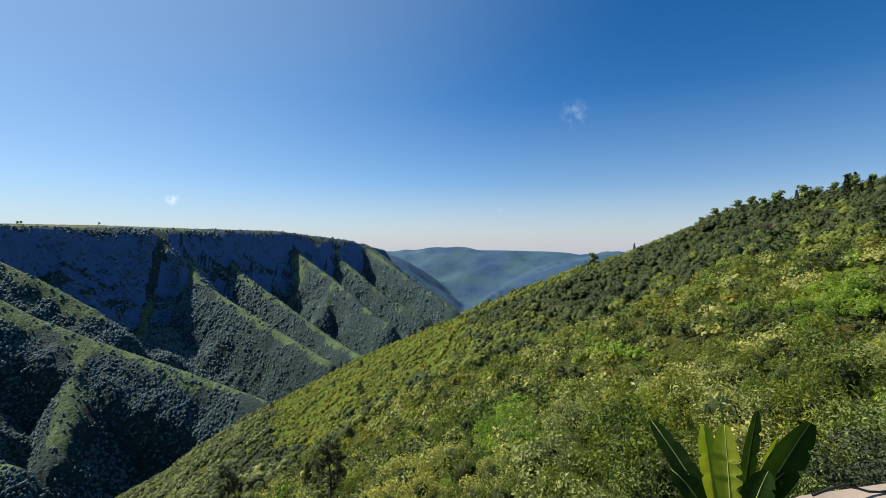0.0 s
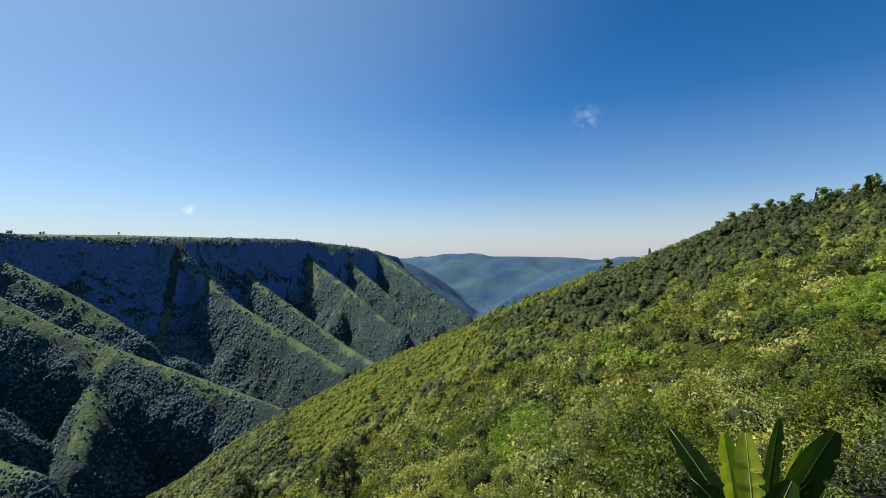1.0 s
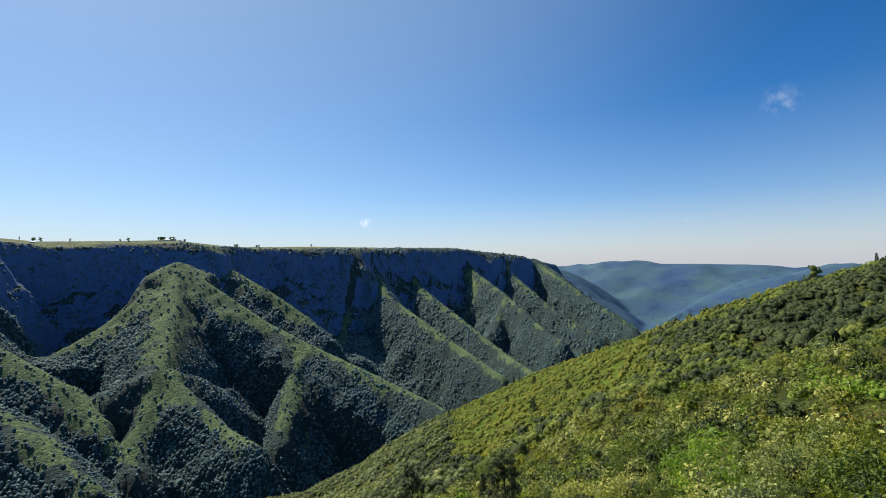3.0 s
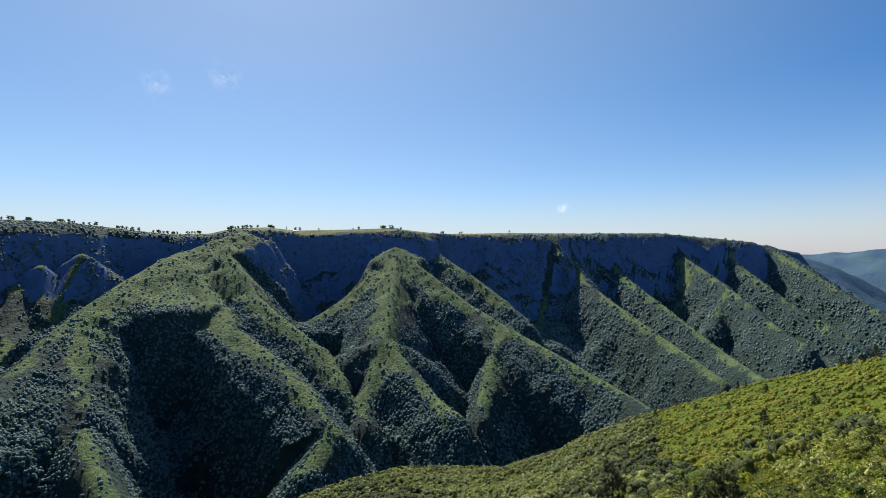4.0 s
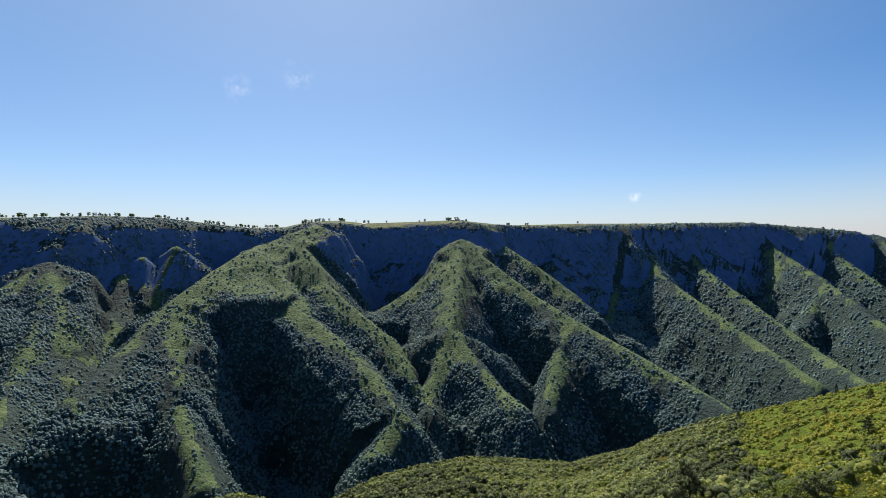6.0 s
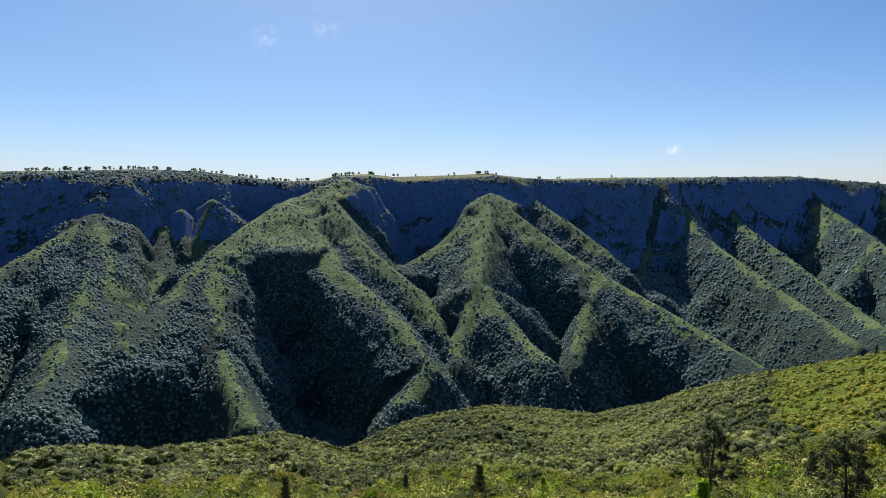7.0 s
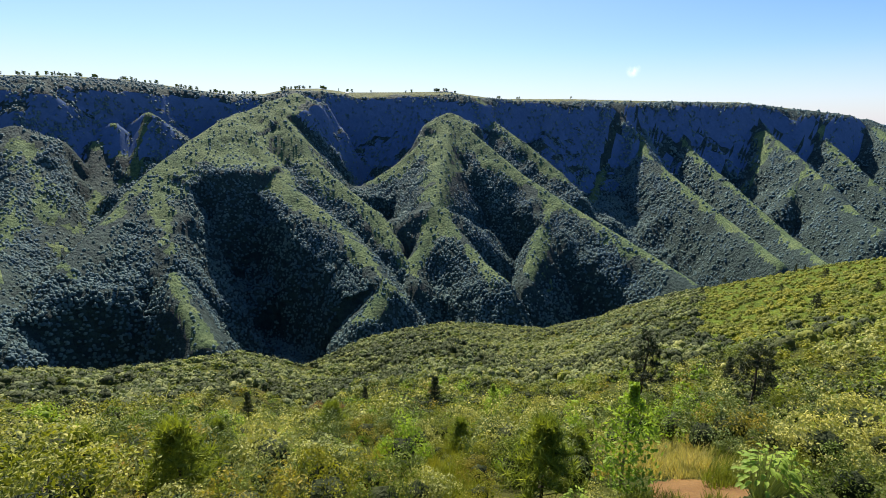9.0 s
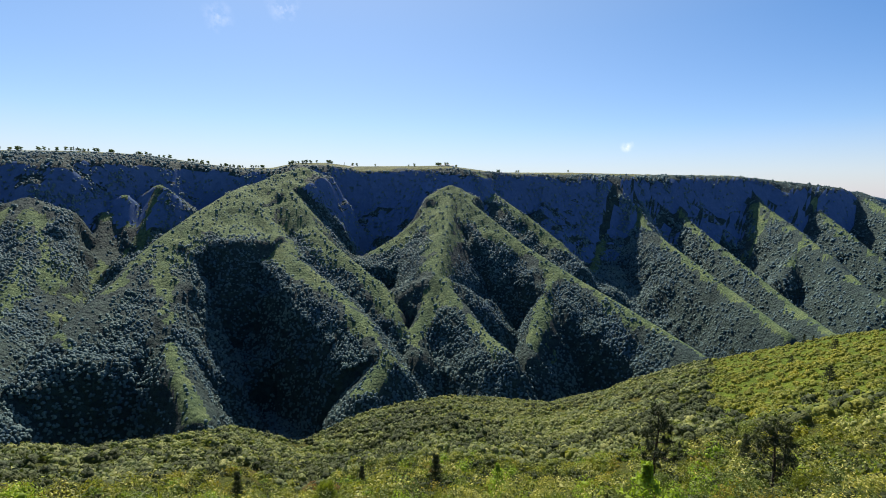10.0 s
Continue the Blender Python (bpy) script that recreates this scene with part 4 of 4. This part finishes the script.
# ---------------------------------------------------------------- the near slope, plant by plant
put(banana_plant(), -30.6, 9.2, 1.0, -31, drop=-1.0, first=True)
put(shrub(3, GREY_LEAF, "large rounded broadleaf shrub with grey-green sunlit top leaves", 1500, 0.075, 10, 1.0, 1.9), 66.5, 13.2, 1.0, 0, first=True)
spread(young_pine(5, "young pine with long yellow-green needles", NEEDLE, 2.9, 1.2, 30), [(83.7, 12.4, 1.05), (35.5, 10.8, 0.85), (65.0, 34.0, 1.3), (47.3, 22.0, 0.8), (79.0, 25.0, 0.9), (31.5, 14.5, 0.7), (92.0, 21.0, 0.8)], 2)
spread(young_pine(6, "slim dark green conifer above the shrubs", DARK_NEEDLE, 3.6, 0.55, 20, "slim conifers in the scrub"), [(75.3, 52.0, 1.2), (51.0, 44.0, 1.1), (60.5, 58.0, 1.0), (16.0, 60.0, 1.0)], 3)
spread(tall_pine(8, "ragged dark pine with a bare lower trunk"), [(24.5, 46.0, 1.12), (13.5, 37.0, 0.72), (12.6, 41.0, 0.7)], 4)
spread(young_pine(9, "dark bushy pine standing in the sunny grass", DARK_NEEDLE, 4.2, 1.5, 24, "pines in the grass"), [(10.0, 130.0, 1.0), (9.8, 222.0, 1.1), (16.0, 260.0, 1.1), (20.0, 300.0, 1.2), (6.0, 150.0, 0.8), (13.0, 200.0, 0.8), (4.0, 268.0, 1.1), (1.6, 255.0, 1.2), (18.0, 330.0, 1.3), (25.0, 170.0, 0.8)], 5)
spread(feathery_tree(10, "slender sapling with small bright green leaves", BRIGHT_LEAF, 3.4), [(25.3, 11.9, 1.05), (77.9, 26.0, 0.8), (43.0, 36.0, 1.1)], 6)
spread(frond_plant(11, "clump of broad bright green leaves"), [(10.6, 12.8, 1.0), (8.8, 13.6, 0.85), (30.5, 9.6, 0.55), (-14.0, 10.2, 0.75)], 7)

grass_spots, gr = [], np.random.default_rng(12)
for _ in range(46):
    grass_spots.append((gr.uniform(15.5, 25.5), gr.uniform(15.2, 22.0), gr.uniform(0.5, 0.9)))
for _ in range(12):
    grass_spots.append((gr.uniform(27.0, 33.0), gr.uniform(15.0, 19.0), gr.uniform(0.6, 0.9)))
spread(grass_tuft(13, "golden dry grass in the clearing", DRY_GRASS), grass_spots, 8)
olive_spots = [(gr.uniform(45.0, 58.0), gr.uniform(10.5, 24.0), gr.uniform(0.5, 0.85)) for _ in range(22)]
olive_spots += [(gr.uniform(6.0, 15.0), gr.uniform(14.0, 20.0), gr.uniform(0.5, 0.8)) for _ in range(14)]
olive_spots += [(gr.uniform(-40.0, -32.0), gr.uniform(50.0, 70.0), gr.uniform(1.0, 1.5)) for _ in range(30)]
olive_spots += [(gr.uniform(44.0, 60.0), gr.uniform(8.0, 13.0), gr.uniform(0.5, 0.75)) for _ in range(18)]
olive_spots += [(gr.uniform(2.0, 27.0), gr.uniform(9.0, 12.0), gr.uniform(0.4, 0.6)) for _ in range(16)]
spread(grass_tuft(14, "yellow-green grass among the shrubs", LOW_SHRUB, 0.8, 380), olive_spots, 9)

SHRUBS = [shrub(21, GREY_LEAF, "grey-green broadleaf shrub with sunlit leaves"), shrub(22, DARK_LEAF, "dense dark green shrub on the slope", 640, 0.065, 8), shrub(23, BRIGHT_LEAF, "fresh bright green shrub among the scrub", 520, 0.08),
          shrub(24, YELLOW_LEAF, "yellowing shrub with orange tips", 480, 0.07, 6), shrub(25, SHRUB, "olive green shrub on the slope", 560, 0.07), shrub(26, LOW_SHRUB, "light yellow-green shrub with small leaves", 560, 0.065, 8),
          shrub(27, GREY_LEAF, "open grey-leaved shrub with bare twigs", 300, 0.1, 6, 1.1)]
# more kinds of olive and grey shrubs than of bright ones
weights = [0.26, 0.17, 0.09, 0.05, 0.2, 0.13, 0.1]
pr, used, counts = np.random.default_rng(31), [], [0] * len(SHRUBS)
taken = [(83.7, 12.4, 1.2), (35.5, 10.8, 1.2), (66.5, 13.2, 1.9), (25.3, 11.9, 1.3), (11.0, 12.0, 1.2), (-30.6, 9.2, 2.2), (-41.3, 11.3, 1.6), (47.3, 22.0, 0.8)]
taken = [(-math.sin(radians(b)) * r, math.cos(radians(b)) * r, s) for b, r, s in taken]
tries = 0
while len(used) < 250 and tries < 20000:
    tries += 1
    b, r = pr.uniform(-46, 101), math.sqrt(pr.uniform(55, 1100))
    if (15.0 < b < 25.0 and 11.5 < r < 20.0) or (26.0 < b < 34.0 and 14.0 < r < 19.5) or (50.0 < b < 55.0 and 12.5 < r < 20.0) or (b < -24 and r < 8.5) or (b < -34 and r < 16.0) or (0.0 < b < 27.0 and r < 13.5):
        continue
    x, y, s = -math.sin(radians(b)) * r, math.cos(radians(b)) * r, pr.choice([0.6, 0.85, 1.2, 1.55]) * pr.uniform(0.85, 1.15) * (0.75 if r < 11 else 1.0)
    if any(math.hypot(x - u, y - v) < 0.6 * (s + w) for u, v, w in used + taken):
        continue
    used.append((x, y, s))
    k = int(pr.choice(len(SHRUBS), p=weights))
    put(SHRUBS[k], b, r, s, pr.uniform(0, 360), first=(counts[k] == 0))
    counts[k] += 1

spread(shrub(46, LOW_SHRUB, "spreading olive bush over a dark shaded hollow", 900, 0.055, 12, 0.85, 1.9), [(-38.0, 13.0, 1.0), (-41.0, 15.5, 1.2)], 20)
# near-black bushes added in place of the shade in the hollow
spread(shrub(48, DARK_NEEDLE, "dark evergreen bush added for the shaded hollow below the terrace", 900, 0.05, 12, 0.9, 1.5), [(-41.3, 11.3, 1.15), (-39.2, 12.6, 1.2), (-43.0, 12.4, 1.3), (-36.8, 12.0, 0.8)], 22)
spread(shrub(47, DARK_LEAF, "thick dark-leaved bush below the terrace", 900, 0.055, 12, 1.0, 1.7), [(-36.2, 11.2, 0.8), (-44.0, 14.0, 1.1), (-26.5, 12.4, 0.9), (-24.0, 10.6, 0.8)], 21)

# ---------------------------------------------------------------- the near ridge
spread(broad_tree(41, "dark broad tree on the ridge", DARK_LEAF, 5.0), [(-17.7, 196, 1.1), (-33.2, 166, 1.0), (-35.4, 166, 1.1), (-38.5, 163, 0.85), (-39.7, 162, 0.9), (-28.8, 176, 0.65), (-31.0, 172, 0.7), (-42.4, 160, 0.9), (-19.5, 190, 0.5), (-26.5, 178, 0.5), (-30.0, 170, 1.0), (-32.0, 160, 1.0), (-37.5, 160, 1.1), (-41.0, 155, 1.2), (-34.3, 155, 1.0)], 15)
spread(cypress(42, "dark pointed conifer on the ridge"), [(-22.1, 187, 0.75), (-36.9, 167, 0.95), (-41.2, 160, 0.95), (-40.6, 152, 0.95), (-42.2, 146, 1.0), (-41.6, 142, 0.95), (2.6, 262, 0.8), (3.4, 264, 0.7), (12.2, 300, 0.9), (11.5, 302, 0.7)], 16)
spread(twig_bush(43, "leafless grey-brown bush of thin twigs"), [(-23.7, 186, 1.3), (-34.6, 120, 1.9), (-36.3, 124, 1.8), (-33.4, 122, 1.6), (-35.3, 132, 1.8), (-40.2, 90, 1.5), (-38.8, 112, 1.7)], 17)
spread(shrub(44, RED_LEAF, "bush with reddish-orange leaves", 420, 0.07, 6, 0.9, 1.3), [(-36.4, 32, 0.9), (-40.6, 38, 1.0), (-20.8, 20.5, 0.7), (-22.0, 36, 0.9), (63.9, 62, 1.2), (51.4, 58, 1.1), (67.0, 74, 1.3), (16.0, 36.5, 0.9), (17.8, 42, 1.0)], 18)
spread(shrub(45, BRIGHT_LEAF, "bright green leafy bush on the sunny patch", 520, 0.09, 8, 0.9, 1.6), [(-38.2, 42, 1.2), (-40.0, 46, 1.3), (-36.8, 47, 1.1), (-41.5, 50, 1.3), (-38.8, 54, 1.3), (-43.0, 42, 1.1)], 19)


# ---------------------------------------------------------------- buildings
def box(x0, y0, z0, x1, y1, z1):
    v = np.array([(x, y, z) for z in (z0, z1) for y in (y0, y1) for x in (x0, x1)], float)
    f = np.array([(0, 2, 3), (0, 3, 1), (4, 5, 7), (4, 7, 6), (0, 1, 5), (0, 5, 4), (2, 6, 7), (2, 7, 3), (0, 4, 6), (0, 6, 2), (1, 3, 7), (1, 7, 5)])
    return v, f


def house(long, deep, high, label, group):
    ob = tagged(new("house"), label, "house", group)
    part("wall", box(-long / 2, -deep / 2, -1.0, long / 2, deep / 2, high), WHITEWASH, ob)
    v = np.array([(x, y, z) for x in (-long / 2 - 0.4, long / 2 + 0.4) for y, z in ((-deep / 2 - 0.5, high - 0.1), (0, high + deep * 0.3), (deep / 2 + 0.5, high - 0.1), (0, high + 0.02))])
    f = np.array([(0, 1, 5), (0, 5, 4), (1, 2, 6), (1, 6, 5), (2, 3, 7), (2, 7, 6), (3, 0, 4), (3, 4, 7), (0, 3, 1), (1, 3, 2), (4, 5, 7), (5, 6, 7)])
    part("roof", (v, f), TIN, ob, "grey tin roof")
    for k in range(max(1, int(long / 2.5))):
        x = -long / 2 + 1.2 + 2.5 * k
        w = part("window", box(x - 0.45, -deep / 2 - 0.04, 0.9, x + 0.45, -deep / 2 + 0.02, 2.0), PANE, ob)
        part("frame", joined(box(x - 0.52, -deep / 2 - 0.06, 0.82, x + 0.52, -deep / 2 - 0.01, 0.9), box(x - 0.52, -deep / 2 - 0.06, 2.0, x + 0.52, -deep / 2 - 0.01, 2.08)), TIN, w)
    return ob


put(house(3.2, 3.0, 2.6, "small whitewashed hut among the ridge trees", ""), -37.0, 145, 0.45, -37, drop=0.0, first=True)


def rim_at(b, inside):
    return float(rim_reach(np.array([b]))[0]) - inside


farm = house(11, 5, 2.8, "low whitewashed farmhouse on the plateau rim", "farmhouses on the rim")
for k, (b, inside, s) in enumerate(((50.3, 4, 1.0), (50.9, 12, 0.8), (49.7, 8, 0.7), (61.6, 22, 0.7))):
    put(farm, b, rim_at(b, inside), s, b + 6 * k - 8, drop=0.1, first=(k == 0))

rim_tree = broad_tree(51, "dark tree on the plateau rim", DARK_LEAF, 5.5, "trees on the plateau rim", 0.8)
tr, spots = np.random.default_rng(52), []
for b, wide, n in ((95.2, 1.6, 9), (92.4, 1.0, 4), (90.0, 1.6, 5), (88.0, 0.8, 4), (86.0, 0.9, 5), (82.8, 0.7, 5), (80.0, 1.8, 7), (77.6, 0.8, 4), (73.5, 2.4, 13),
                   (68.2, 0.7, 6), (66.4, 0.8, 5), (64.2, 0.9, 5), (61.3, 0.3, 2), (58.9, 0.2, 1), (55.2, 1.6, 2), (50.9, 0.9, 6), (49.3, 0.2, 2), (44.3, 0.3, 2), (41.9, 0.25, 2), (36.1, 0.1, 1)):
    spots += [(b + tr.uniform(-wide, wide), tr.uniform(-4, 9), tr.uniform(1.0, 1.8)) for _ in range(int(n * 1.6))]
spread(rim_tree, [(b, rim_at(b, i), s) for b, i, s in spots], 53)
rim_fir = cypress(54, "slim dark conifer on the plateau rim", 7.0, 0.9, "conifers on the plateau rim")
spread(rim_fir, [(b, rim_at(b, 2), s) for b, s in ((88.4, 1.0), (88.1, 1.1), (87.3, 0.8), (86.6, 0.7), (82.5, 0.9), (83.2, 0.7), (62.5, 1.1), (95.9, 0.8), (77.9, 0.7))], 55)

# ---------------------------------------------------------------- the terrace by the viewpoint
wall = tagged(new("parapet"), "pale worn concrete parapet at the edge of the terrace", "parapet")
wall.matrix_basis = pose(1.67, 2.2, 0.03, 0, 0, 12.8)
bm = bmesh.new()
bmesh.ops.create_cube(bm, size=1)
bmesh.ops.scale(bm, verts=bm.verts, vec=(3.0, 0.34, 1.5))
bmesh.ops.translate(bm, verts=bm.verts, vec=(1.5, -0.19, -2.03))
bmesh.ops.bevel(bm, geom=bm.edges[:], offset=0.012, segments=2, affect="EDGES")
bmesh.ops.triangulate(bm, faces=bm.faces)
bm.verts.index_update()
part("wall", (np.array([v.co for v in bm.verts]), np.array([[w.index for w in f.verts] for f in bm.faces])), CONCRETE, wall)
bm.clear()
bmesh.ops.create_cube(bm, size=1)
bmesh.ops.scale(bm, verts=bm.verts, vec=(3.06, 0.42, 0.09))
bmesh.ops.translate(bm, verts=bm.verts, vec=(1.5, -0.2, -1.225))
bmesh.ops.bevel(bm, geom=bm.edges[:], offset=0.012, segments=2, affect="EDGES")
bmesh.ops.triangulate(bm, faces=bm.faces)
bm.verts.index_update()
part("coping", (np.array([v.co for v in bm.verts]), np.array([[w.index for w in f.verts] for f in bm.faces])), CONCRETE, wall, "pale coping slab")
bm.free()
wire = tagged(new("cable"), "loose black cable lying over the parapet", "cable")
wire.matrix_basis = wall.matrix_basis.copy()
part("sheath", tube([(0.02 + 2.9 * k / 40, -0.04 - 0.05 * min(k / 10, 1) - 0.012 * math.sin(k * 0.5), -1.173 + 0.05 * math.exp(-((k - 2) / 1.6) ** 2)) for k in range(41)],
                    [0.006] * 41, 6), CABLE, wire, "", True)
